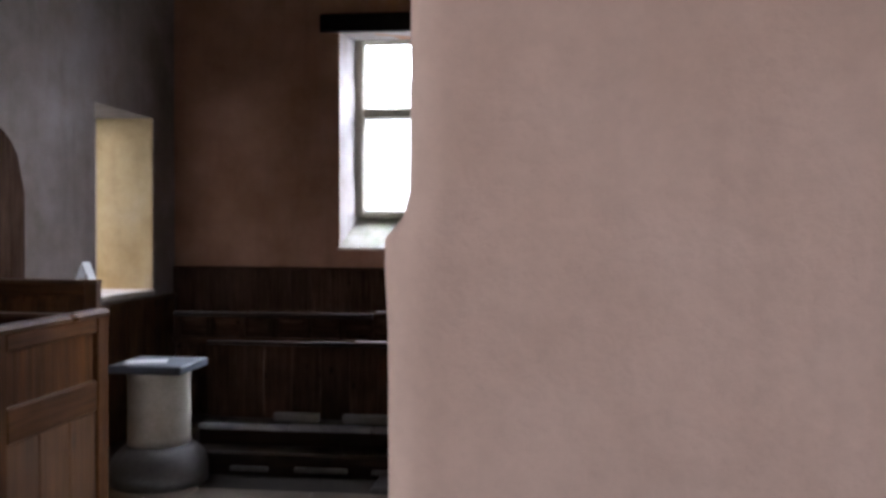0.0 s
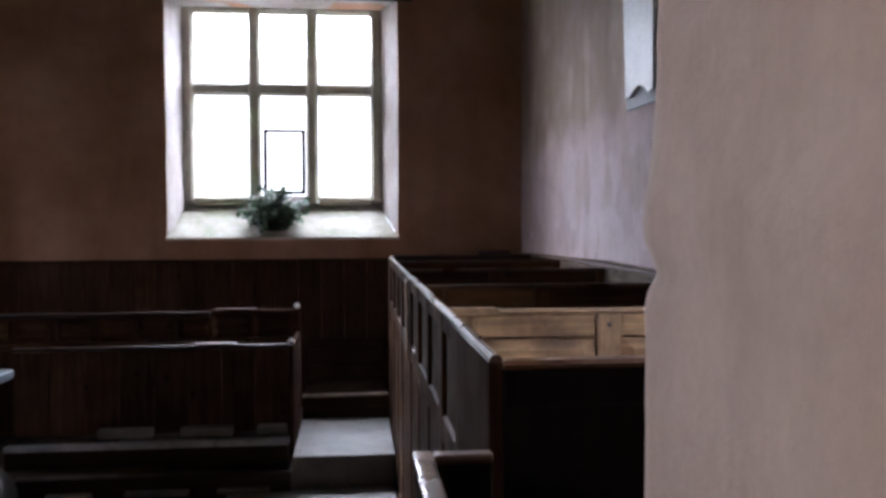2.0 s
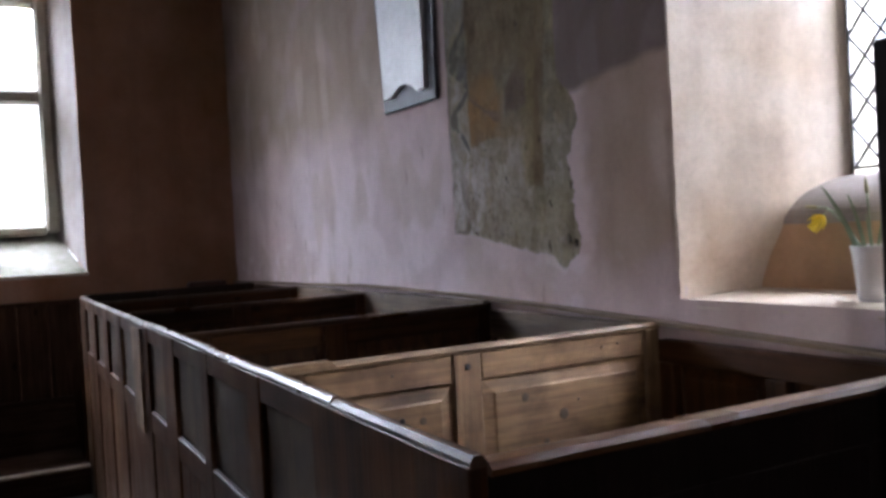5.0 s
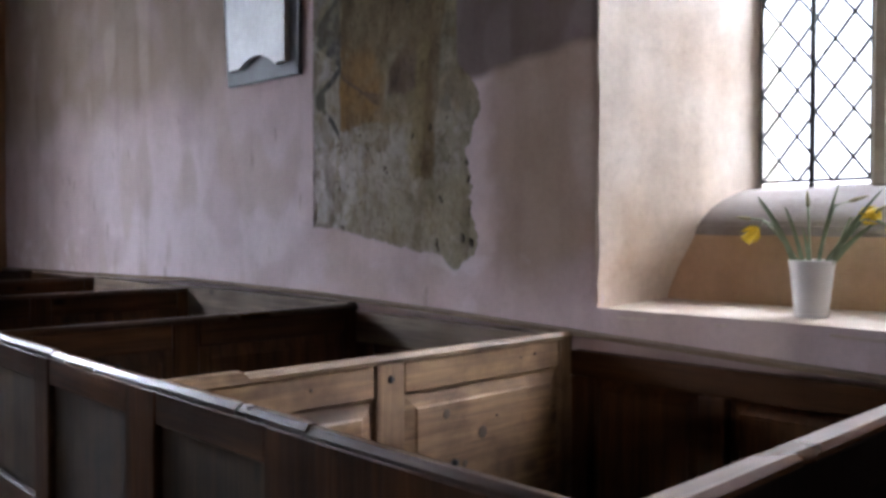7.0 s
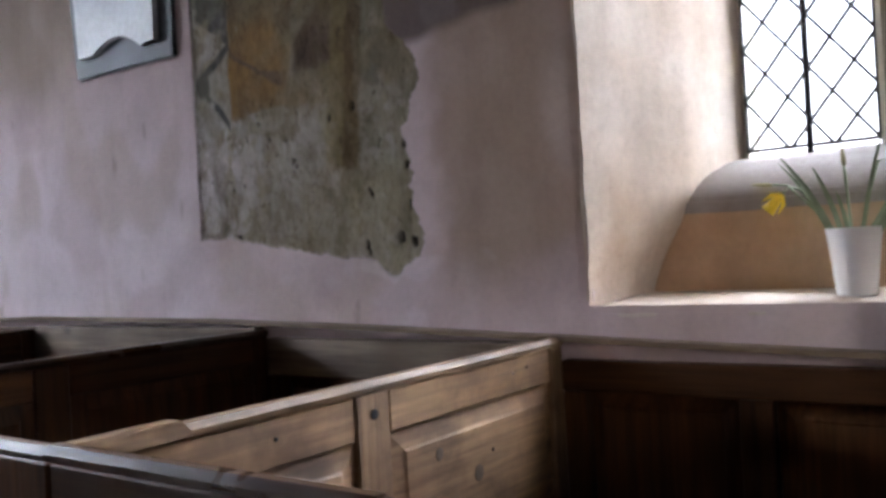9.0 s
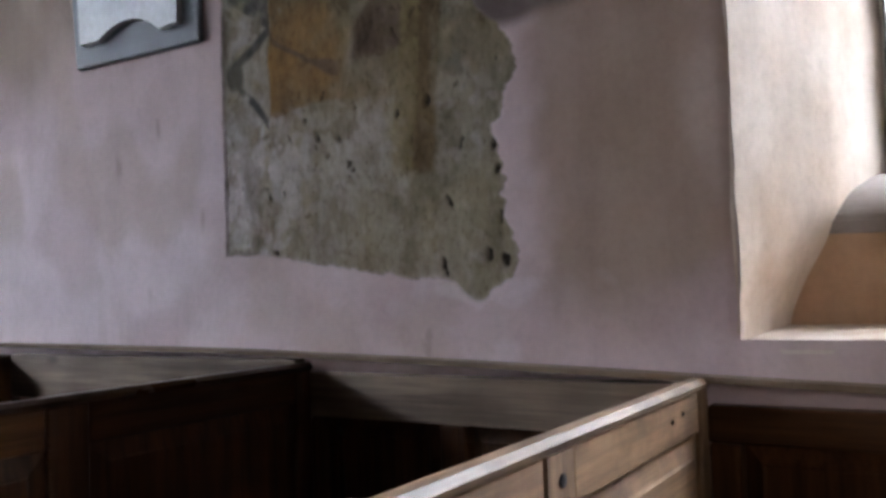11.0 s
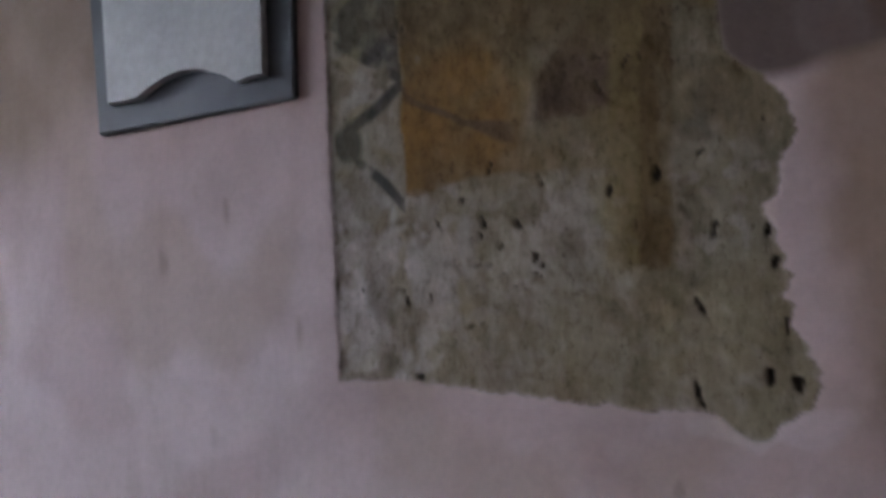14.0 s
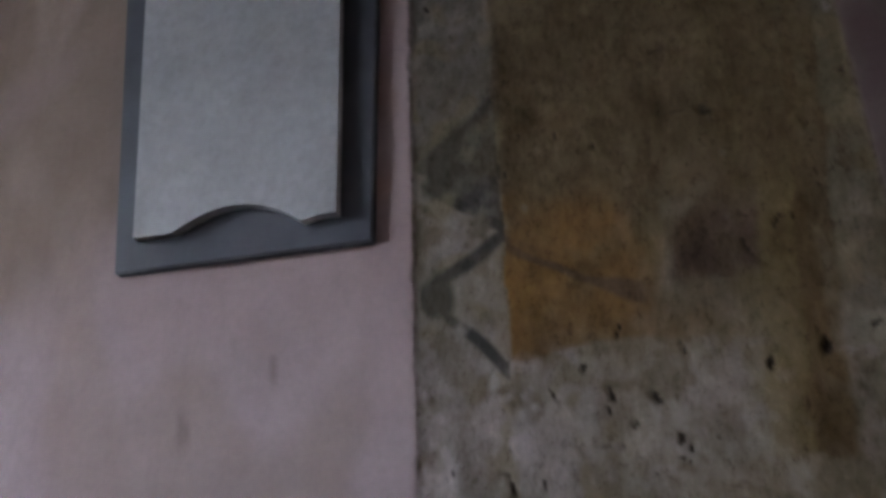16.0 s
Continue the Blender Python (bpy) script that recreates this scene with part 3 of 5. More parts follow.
    # dark leaves on the pale left border
    if u > 0.985:
        base = blend(base, (0.34, 0.31, 0.27), 0.6 * smooth(1.85, 1.95, v))
        base = blend(base, (0.105, 0.105, 0.098), 0.85 * chevrons(u, v) * smooth(-0.35, 0.15, n3(u, v, 35, 22) + 0.4 * n3(u, v, 36, 60)))
        base = blend(base, (0.20, 0.185, 0.155), 0.45 * smooth(2.2, 2.3, v))
    # upright seam of the border
    base = blend(base, (0.20, 0.16, 0.11), 0.45 * (1 - smooth(0.002, 0.006, abs(u - 0.984 - 0.004 * n3(v * 9, 1, 1)))))
    # pale flakes
    base = blend(base, (0.60, 0.58, 0.54), smooth(0.58, 0.75, n3(u * 30, v * 22, 43)) * 0.6)
    for fu, fv, fr in ((0.749, 1.887, 0.010), (0.668, 1.718, 0.011), (0.61, 1.723, 0.010)):
        base = blend(base, (0.66, 0.64, 0.60), 0.9 * (1 - smooth(0.5, 1.1, math.hypot(u - fu, (v - fv) * 0.8) / fr + 0.3 * n3(u, v, 47, 40))))
    base = blend(base, (0.45, 0.40, 0.31), 0.5 * (1 - smooth(0.003, 0.008, abs(v - 1.74 + 0.05 * (u - 0.6)))) * smooth(0.52, 0.55, u) * (1 - smooth(0.65, 0.68, u)))
    # fine mottling, streaks, pits and soot
    base = blend(base, (0.52, 0.47, 0.45), 0.55 * low * smooth(0.12, 0.4, n3(u, v, 57, 38)))
    base = blend(base, (0.19, 0.15, 0.09), (0.4 - 0.25 * low) * smooth(0.1, 0.45, n3(u, v, 58, 26)))
    base = blend(base, (0.30, 0.25, 0.14), 0.5 * (1 - low) * smooth(0.1, 0.4, n3(u, v, 59, 19)))
    base = blend(base, (0.15, 0.135, 0.105), 0.45 * smooth(0.2, 0.6, n3(u * 24, v * 9, 51)))
    base = blend(base, (0.40, 0.375, 0.335), 0.5 * smooth(0.2, 0.6, n3(u * 26, v * 7, 55)) * (1 - smooth(1.9, 2.1, v)))
    base = blend(base, (0.22, 0.17, 0.105), 0.45 * smooth(0.25, 0.5, n3(u * 6, v * 6, 53)))
    base = blend(base, (0.60, 0.55, 0.545), 0.8 * low * smooth(0.1, 0.32, n3(u, v, 111, 9) + 0.4 * n3(u, v, 112, 40)) * smooth(0.7, 0.9, u))
    base = blend(base, (0.17, 0.14, 0.10), 0.6 * smooth(0.3, 0.5, n3(u * 14, v * 11, 113) + 0.3 * n3(u, v, 114, 60)))
    if u > 0.985:
        base = blend(base, (0.068, 0.070, 0.068), 0.92 * chevrons(u, v) * smooth(-0.45, 0.0, n3(u, v, 115, 20)))
    f = smooth(-0.006, 0.008, u + wv - 0.535) * (1 - smooth(-0.01, 0.03, u + wv - 0.60)) * smooth(1.72, 1.75, v)
    base = blend(base, (0.155, 0.105, 0.048), 0.55 * f)
    f = smooth(0.5, 0.54, u) * (1 - smooth(0.972, 0.982, u)) * smooth(1.88, 1.93, v + 0.04 * n3(u, v, 65, 7))
    base = blend(base, (0.14, 0.092, 0.036), 0.36 * f)
    base = blend(base, (0.30, 0.27, 0.15), 0.22 * smooth(0.0, 0.35, n3(u, v, 66, 5)))
    base = mural_figures(u, v, base)
    # near-black in the sunken pits, painting the shade inside them
    base = blend(base, (0.03, 0.024, 0.018), 0.95 * pits(u, v))
    return base


PITS = [(0.519, 1.550, 0.007, 0.024), (0.418, 1.563, 0.012, 0.018), (0.504, 1.681, 0.006, 0.022), (0.878, 1.890, 0.007, 0.009),
        (0.924, 1.858, 0.004, 0.012), (0.843, 1.848, 0.006, 0.013), (0.783, 1.841, 0.008, 0.011), (0.625, 1.871, 0.007, 0.012),
        (0.552, 1.888, 0.010, 0.016), (0.824, 1.940, 0.004, 0.012), (0.743, 1.769, 0.006, 0.007), (0.990, 1.728, 0.004, 0.010),
        (0.946, 1.729, 0.004, 0.011), (1.081, 1.755, 0.003, 0.008), (0.977, 1.596, 0.016, 0.009), (0.392, 1.735, 0.010, 0.016),
        (0.376, 1.686, 0.007, 0.018), (0.396, 1.784, 0.008, 0.016), (0.475, 1.793, 0.008, 0.014), (0.380, 1.556, 0.014, 0.016),
        (0.850, 1.830, 0.006, 0.008), (0.386, 1.640, 0.006, 0.014)]


def pits(u, v):
    f = 0.0
    for k, (pu, pv, a, b) in enumerate(PITS):
        du, dv = (u - pu - 0.35 * (v - pv) * math.sin(pu * 90)) / (0.62 * a), (v - pv) / (0.95 * b)
        if abs(du) < 2 and abs(dv) < 2:
            f = max(f, 1 - smooth(0.6, 1.15, math.hypot(du, dv) + 0.6 * n3(u, v, 61 + k, 70)))
    f = max(f, 0.8 * smooth(0.50, 0.62, n3(u * 75 + 3 * n3(u, v, 63, 30), v * 30, 67)) * smooth(0.05, 0.3, n3(u, v, 69, 6)))
    return f


def sw_place(u, v):
    d = 0.006 * n3(u, v, 71, 2.2) + 0.003 * n3(u, v, 73, 9)
    roll = 0.006 * (1 - smooth(0.0, 0.02, u - SW1)) ** 2 if SW_SILL < v < SW_TOP else 0.0
    return (SOUTH + d + roll, u, v)


MU0, MU1, MV0, MV1 = 0.28, 1.16, 1.40, 3.12


def edge_mask(u, v):
    """1 well inside the uncovered patch, 0 outside, with a ragged soft edge a few millimetres wide."""
    d = min(u - mural_right(v), 1.132 + 0.003 * n3(v * 12, 0.4, 2) - u, v - mural_foot(u))
    return smooth(-0.005, 0.006, d + 0.004 * n3(u, v, 79, 55))


def patch_pigment(u, v):
    f = edge_mask(u, v)
    if f <= 0:
        return wall_pigment(u, v)
    c = mural_pigment(u, v)
    if f >= 1:
        return c
    c = blend(wall_pigment(u, v), c, f)
    return blend(c, (0.17, 0.14, 0.12), (0.15 if u > 1.1 else 0.5) * smooth(0.1, 0.5, f) * (1 - smooth(0.5, 0.9, f)) * smooth(-0.1, 0.4, n3(u, v, 81, 18)))


def patch_place(u, v):
    x, y, z = sw_place(u, v)
    f = edge_mask(u, v)
    x += f * (0.004 + 0.0016 * n3(u, v, 77, 40) + 0.008 * pits(u, v) + 0.003 * smooth(0.2, 0.5, n3(u, v, 78, 13)))
    return (x, y, z)


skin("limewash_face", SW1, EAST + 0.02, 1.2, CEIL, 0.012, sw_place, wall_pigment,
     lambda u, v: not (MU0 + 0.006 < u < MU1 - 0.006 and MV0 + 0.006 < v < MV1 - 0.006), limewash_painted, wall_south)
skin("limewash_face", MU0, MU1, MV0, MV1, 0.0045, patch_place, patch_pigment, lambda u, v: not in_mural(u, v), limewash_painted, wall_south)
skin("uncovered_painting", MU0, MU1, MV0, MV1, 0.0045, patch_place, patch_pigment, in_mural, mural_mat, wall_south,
     "grey and ochre remains of a wall painting, pitted and flaking")


def low_place(u, v):
    return (SOUTH + 0.006 * n3(u, v, 71, 2.2), u, v)


skin("limewash_face", -1.8, SW1, 1.2, SW_SILL, 0.02, low_place, wall_pigment, lambda u, v: True, limewash_painted, wall_south)
skin("limewash_face", -1.8, SW0, SW_SILL, CEIL, 0.03, low_place, wall_pigment, lambda u, v: True, limewash_painted, wall_south)


def rough_block(points, y0, y1, step, amp, seed, material, parent, name, label=""):
    """A plastered solid from a profile in x and z, with softened edges and an uneven face."""
    b = prism(points, y0, y1)
    bmesh.ops.bevel(b, geom=b.edges[:], offset=0.02, segments=3, affect="EDGES", profile=0.5)
    bmesh.ops.triangulate(b, faces=b.faces)
    for _ in range(4):
        long_edges = [e for e in b.edges if e.calc_length() > step]
        if not long_edges:
            break
        bmesh.ops.subdivide_edges(b, edges=long_edges, cuts=1)
        bmesh.ops.triangulate(b, faces=b.faces)
    for v in b.verts:
        d = amp * n3(v.co.x, v.co.y, v.co.z + seed, 6)
        v.co += Vector((d, 0.6 * d, d))
    return part(name, b, material, parent, label, smooth=True)


# south window: splayed cream reveals, a low shelf and a raised back sill
window_south = thing("window_1", pose(0, 0, 0), "deep plastered window recess with diamond leaded lights", "window", kind="structure")


def jamb(y_wall, y_glass, sgn):
    """A splayed side of the recess, whose foot hollows out under the raised sill."""
    b = bmesh.new()
    out = [(SOUTH + 0.004, y_wall), (SG_X + 0.02, y_glass), (SG_X + 0.12, y_glass), (SG_X + 0.12, y_wall + 0.05 * sgn), (SOUTH + 0.004, y_wall + 0.05 * sgn)]
    levels = [SW_SILL - 0.01 + (SW_TOP - SW_SILL + 0.01) * k / 48 for k in range(49)]
    n = 14
    face = [tuple(p + (q - p) * i / n for p, q in zip(out[0], out[1])) for i in range(n)] + out[1:]
    rows = []
    for z in levels:
        row = []
        for i, (x, y) in enumerate(face):
            if i <= n:
                deep = clamp((x - SOUTH) / 0.27)
                y += 0.088 * sgn * deep * (1 - smooth(1.42, 1.64, z))
                y += 0.010 * n3(x, z, 5, 5) + 0.005 * n3(x, z, 15, 14) + 0.006 * n3(x * 0.5, z, 25, 9)
            row.append(b.verts.new((x, y, z)))
        rows.append(row)
    for r, q in zip(rows, rows[1:]):
        for i in range(n):
            b.faces.new((r[i], r[i + 1], q[i + 1], q[i]))
    # the body behind the face, with corners of its own
    back = [[b.verts.new(r[i].co) for i in (0, *range(n, len(face)))] for r in (rows[0], rows[-1])]
    m = len(back[0])
    for i in range(1, m):
        j = (i + 1) % m
        b.faces.new([b.verts.new(p.co) for p in (back[0][i], back[0][j], back[1][j], back[1][i])])
    b.faces.new(back[0][::-1])
    b.faces.new(back[1])
    return b


part("reveal", jamb(SW1, SG1 + 0.003, 1), stained_cream, window_south, "cream and ochre plastered splay", smooth=True)
part("reveal", jamb(SW0, SG0 - 0.003, -1), stained_cream, window_south, "cream and ochre plastered splay", smooth=True)
part("soffit", box(SOUTH, SG_X + 0.2, SW0, SW1, SW_TOP - 0.05, SW_TOP + 0.02), cream, window_south)
rough_block([(SOUTH + 0.002, 1.372), (SOUTH + 0.002, SW_SILL), (1.42, SW_SILL + 0.012), (1.42, 1.372)], SW0 - 0.02, SW1 + 0.01, 0.05, 0.006, 3, cream, window_south, "sill_shelf")
rough_block([(1.37, 1.39), (1.378, 1.605), (1.50, 1.605), (1.50, 1.39)], SW0 + 0.0, SW1 + 0.03, 0.04, 0.010, 8, shaded_ochre, window_south, "sill_riser", "bare brown plaster under the raised sill")
rough_block([(1.372, 1.585), (1.372, 1.600), (1.388, 1.632), (1.43, 1.668), (1.50, 1.70), (1.66, 1.715), (1.66, 1.585)], SW0 + 0.01, SW1 - 0.06, 0.04, 0.010, 12, dimmed_plaster, window_south, "raised_sill")
# stone frame and mullion
MULL = (-0.577, -0.531)
for y0, y1 in ((SG0 - 0.002, SG0 + 0.010), MULL, (SG1 - 0.008, SG1 + 0.002)):
    part("mullion", box(SG_X - (0.03 if y1 - y0 > 0.02 else 0.0), SG_X + 0.09, y0, y1, SG_Z - 0.02, SW_TOP - 0.05, 0.012 if y1 - y0 > 0.02 else 0.002), window_stone, window_south)


def lattice(y0, y1, z0, z1, x, parent, pw=0.091, ph=0.1155, yo=-0.3025, zo=1.771):
    """Diamond leaded light: lead cames, an upright saddle bar, and a pane in each diamond."""
    b = bmesh.new()

    def clip(p, q):
        t0, t1 = 0.0, 1.0
        d = (q[0] - p[0], q[1] - p[1])
        for i, lo, hi in ((0, y0, y1), (1, z0, z1)):
            if abs(d[i]) < 1e-9:
                continue
            a, c = (lo - p[i]) / d[i], (hi - p[i]) / d[i]
            t0, t1 = max(t0, min(a, c)), min(t1, max(a, c))
        return ((p[0] + d[0] * t0, p[1] + d[1] * t0), (p[0] + d[0] * t1, p[1] + d[1] * t1)) if t0 < t1 else None

    h, w = z1 - z0, y1 - y0
    n = int(h / ph + 2 * w / pw) + 8
    for k in range(-n, n):
        for s in (1, -1):
            zs = zo + k * ph + s * (y0 - yo) * ph / pw
            seg = clip((y0, zs), (y1, zs + s * w * ph / pw))
            if seg:
                (a, c), (d, e) = seg
                L = math.hypot(d - a, e - c)
                if L < 0.005:
                    continue
                px, pz = -(e - c) / L * 0.0033, (d - a) / L * 0.0033
                q = [(a + px, c + pz), (d + px, e + pz), (d - px, e - pz), (a - px, c - pz)]
                f = [b.verts.new((x - 0.003, y, z)) for y, z in q]
                g = [b.verts.new((x + 0.003, y, z)) for y, z in q]
                b.faces.new(f)
                b.faces.new(g[::-1])
                for i in range(4):
                    b.faces.new((f[i], g[i], g[(i + 1) % 4], f[(i + 1) % 4]))
    for yy0, yy1, zz0, zz1 in ((y0, y0 + 0.006, z0, z1), (y1 - 0.006, y1, z0, z1), (y0, y1, z0, z0 + 0.007), (y0, y1, z1 - 0.007, z1)):
        box(x - 0.004, x + 0.004, yy0, yy1, zz0, zz1, 0, b)
    part("lead_cames", b, lead, parent)
    # one small pane in each diamond, cut off at the edges of the light
    for i in range(int((y0 - yo) / pw * 2) - 3, int((y1 - yo) / pw * 2) + 4):
        for j in range(int((z0 - zo) / ph * 2) - 3, int((z1 - zo) / ph * 2) + 4):
            if (i + j) % 2 == 0:
                continue
            cy, cz = yo + i * pw / 2, zo + j * ph / 2
            poly = [(cy - pw / 2, cz), (cy, cz - ph / 2), (cy + pw / 2, cz), (cy, cz + ph / 2)]
            for ax, lim, sg in ((0, y0, 1), (0, y1, -1), (1, z0, 1), (1, z1, -1)):
                cut = []
                for p, q in zip(poly, poly[1:] + poly[:1]):
                    dp, dq = sg * (p[ax] - lim), sg * (q[ax] - lim)
                    if dp >= 0:
                        cut.append(p)
                    if dp * dq < 0:
                        t = dp / (dp - dq)
                        cut.append((p[0] + (q[0] - p[0]) * t, p[1] + (q[1] - p[1]) * t))
                poly = cut
                if not poly:
                    break
            if len(poly) < 3 or max(p[1] for p in poly) - min(p[1] for p in poly) < 0.01 or max(p[0] for p in poly) - min(p[0] for p in poly) < 0.01:
                continue
            g = bmesh.new()
            f, r = [g.verts.new((x - 0.001, y, z)) for y, z in poly], [g.verts.new((x + 0.001, y, z)) for y, z in poly]
            g.faces.new(f)
            g.faces.new(r[::-1])
            for k in range(len(poly)):
                g.faces.new((f[k], r[k], r[(k + 1) % len(poly)], f[(k + 1) % len(poly)]))
            part("pane", g, glass, parent).visible_shadow = False
    ym = (y0 + y1) / 2
    part("saddle_bar", tube([(x - 0.014, ym, z0 - 0.02), (x - 0.014, ym, z1)], 0.0072), iron, parent)


lattice(MULL[1] + 0.002, SG1 - 0.004, SG_Z + 0.004, SW_TOP - 0.05, SG_X, window_south)
lattice(SG0 + 0.002, MULL[0] - 0.002, SG_Z + 0.004, SW_TOP - 0.05, SG_X, window_south)

# east window: three lights above three, a casement in the middle
window_east = thing("window_2", pose(0, 0, 0), "large stone mullioned window of six plain lights", "window", kind="structure")


def splay(points_in, points_out, seed):
    b = bmesh.new()
    a = [b.verts.new(p) for p in points_in]
    c = [b.verts.new(p) for p in points_out]
    for i in range(len(a) - 1):
        b.faces.new((a[i], a[i + 1], c[i + 1], c[i]))
    bmesh.ops.subdivide_edges(b, edges=b.edges[:], cuts=18, use_grid_fill=True)
    for v in b.verts:
        v.co.x += 0.012 * n3(v.co.y, v.co.z, seed, 3.5)
        v.co.z += 0.008 * n3(v.co.x, v.co.y, seed, 4)
    return b


E0, E1 = EAST - 0.006, EG_Y + 0.05
part("reveal", splay([(EW0, E0, EW_SILL), (EW0, E0, EW_TOP)], [(EG0 - 0.03, E1, EG_Z0 - 0.02), (EG0 - 0.03, E1, EG_Z1)], 3), dimmed_plaster, window_east, "pale plastered splay", smooth=True)
part("reveal", splay([(EW1, E0, EW_SILL), (EW1, E0, EW_TOP)], [(EG1 + 0.03, E1, EG_Z0 - 0.02), (EG1 + 0.03, E1, EG_Z1)], 9), dimmed_plaster, window_east, "pale plastered splay", smooth=True)
part("soffit", splay([(EW0, E0, EW_TOP - 0.003), (EW1, E0, EW_TOP - 0.003)], [(EG0 - 0.03, E1, EG_Z1), (EG1 + 0.03, E1, EG_Z1)], 5), dimmed_plaster, window_east, smooth=True)
part("sill", splay([(EW0, E0 - 0.02, EW_SILL), (EW1, E0 - 0.02, EW_SILL)], [(EG0 - 0.03, E1, EG_Z0 - 0.02), (EG1 + 0.03, E1, EG_Z0 - 0.02)], 7), mossy_sill, window_east, "pale sloping sill with green damp stains", smooth=True)
part("sill_edge", box(EW0 - 0.01, EW1 + 0.01, EAST - 0.028, EAST, EW_SILL - 0.022, EW_SILL + 0.002, 0.006), cream, window_east)
part("lintel", box(EW0 - 0.17, EW1 + 0.12, EAST - 0.04, EAST + 0.02, EW_TOP - 0.01, EW_TOP + 0.15, 0.012), ebony["x"], window_east, "dark oak lintel")
MX = (-1.064, -0.593)
TZ = 2.70
for xm in (EG0 - 0.02, *MX, EG1 + 0.02):
    part("mullion", box(xm - 0.045, xm + 0.045, EG_Y - 0.06, EG_Y + 0.07, EG_Z0 - 0.03, EG_Z1 + 0.02, 0.02), window_stone, window_east)
for zm, hh in ((EG_Z0 - 0.01, 0.035), (TZ, 0.045), (EG_Z1 + 0.01, 0.04)):
    for x0, x1 in ((EG0 + 0.025, MX[0] - 0.045), (MX[0] + 0.045, MX[1] - 0.045), (MX[1] + 0.045, EG1 - 0.025)):
        part("transom", box(x0, x1, EG_Y - 0.055, EG_Y + 0.065, zm - hh, zm + hh, 0.015), window_stone, window_east)
for x0, x1 in ((EG0 + 0.02, MX[0] - 0.04), (MX[0] + 0.04, MX[1] - 0.04), (MX[1] + 0.04, EG1 - 0.02)):
    for z0, z1 in ((EG_Z0 + 0.02, TZ - 0.04), (TZ + 0.04, EG_Z1 - 0.02)):
        pn = part("pane", box(x0, x1, EG_Y - 0.002, EG_Y + 0.002, z0, z1), glass, window_east)
        pn.visible_shadow = False
        bl = bmesh.new()
        box(x0, x1, EG_Y - 0.006, EG_Y - 0.003, z0, z0 + 0.012, 0, bl)
        box(x0, x1, EG_Y - 0.006, EG_Y - 0.003, z1 - 0.012, z1, 0, bl)
        box(x0, x0 + 0.010, EG_Y - 0.006, EG_Y - 0.003, z0, z1, 0, bl)
        box(x1 - 0.010, x1, EG_Y - 0.006, EG_Y - 0.003, z0, z1, 0, bl)
        part("lead_edge", bl, lead, window_east)
cf = bmesh.new()
CX0, CX1, CZ0, CZ1 = -0.995, -0.650, 1.835, 2.372
for a in ((CX0, CX0 + 0.032, CZ0, CZ1), (CX1 - 0.032, CX1, CZ0, CZ1), (CX0, CX1, CZ0, CZ0 + 0.03), (CX0, CX1, CZ1 - 0.026, CZ1)):
    box(a[0], a[1], EG_Y - 0.03, EG_Y - 0.008, a[2], a[3], 0.003, cf)
part("casement", cf, iron, window_east, "black iron opening casement")
for xb in (EG0 + 0.265, EG1 - 0.26):
    part("stanchion", tube([(xb, EG_Y + 0.03, EG_Z0), (xb, EG_Y + 0.03, EG_Z0 + 0.30)], 0.006), iron, window_east)

# north window: only its far splay is seen
window_north = thing("window_3", pose(0, 0, 0), "deep yellow-washed window recess", "window", kind="structure")
part("reveal", box(NORTH - 0.5, NORTH - 0.005, NW[1] - 0.02, NW[1] + 0.01, NW[2], NW[3]), yellow_wash, window_north, "yellow-washed plastered splay")
part("sill", box(NORTH - 0.5, NORTH + 0.015, NW[0], NW[1], NW[2] - 0.03, NW[2] + 0.012, 0.008), cream, window_north)
pn = part("pane", box(NORTH - 0.44, NORTH - 0.436, NW[0], NW[1], NW[2], NW[3]), glass, window_north)
pn.visible_shadow = False
for yb in (NW[0] + 0.33, NW[0] + 0.66):
    part("mullion", box(NORTH - 0.5, NORTH - 0.40, yb - 0.035, yb + 0.035, NW[2], NW[3], 0.01), window_stone, window_north)

# dark arched door in the north wall
door = thing("door_1", pose(0, 0, 0), "dark plank door with a round head, closed", "door", kind="structure")
for k in range(6):
    x0, x1 = -0.42 + 0.14 * k, -0.42 + 0.14 * (k + 1) - 0.004
    head = [(x, 1.86 + math.sqrt(max(0.0, 0.42 ** 2 - x * x))) for x in (x1, (x0 + x1) / 2, x0)]
    b = prism([(x0, 0.02), (x1, 0.02)] + head, 0.0, 0.035)
    bmesh.ops.transform(b, matrix=pose(NORTH + 0.005, 1.70, 0, 0, 0, -90), verts=b.verts)
    part("plank", b, dull["z"], door)
b = box(-0.36, 0.36, 0.035, 0.045, 0.5, 0.55, 0.003)
bmesh.ops.transform(b, matrix=pose(NORTH + 0.005, 1.70, 0, 0, 0, -90), verts=b.verts)
part("strap_hinge", b, iron, door)

# platform and steps at the east end, flagged aisle
platform = thing("step_1", pose(0, 0, 0), "worn pale stone step across the aisle", "step", kind="structure")
part("tread", box(-0.625, -0.01, 2.68, 3.68, -0.2, 0.205, 0.012, seg=2), pale_stone, platform)
part("tread", box(-0.625, -0.01, 3.70, EAST, -0.2, 0.352, 0.004), dull["x"], platform, "dark boarded upper step")
part("nosing", box(-0.625, -0.01, 3.676, 3.73, 0.353, 0.372, 0.005), weathered["x"], platform, "worn grey step nosing")
part("plinth_block", box(-2.6, -0.63, 2.62, EAST, -0.2, 0.14, 0.012), stained["x"], platform, "dark boarded platform edge")
part("tread", box(-1.0, -0.012, 2.30, 2.676, -0.1, 0.02, 0.01), pale_stone, platform)

# ---------------------------------------------------------------- box pews


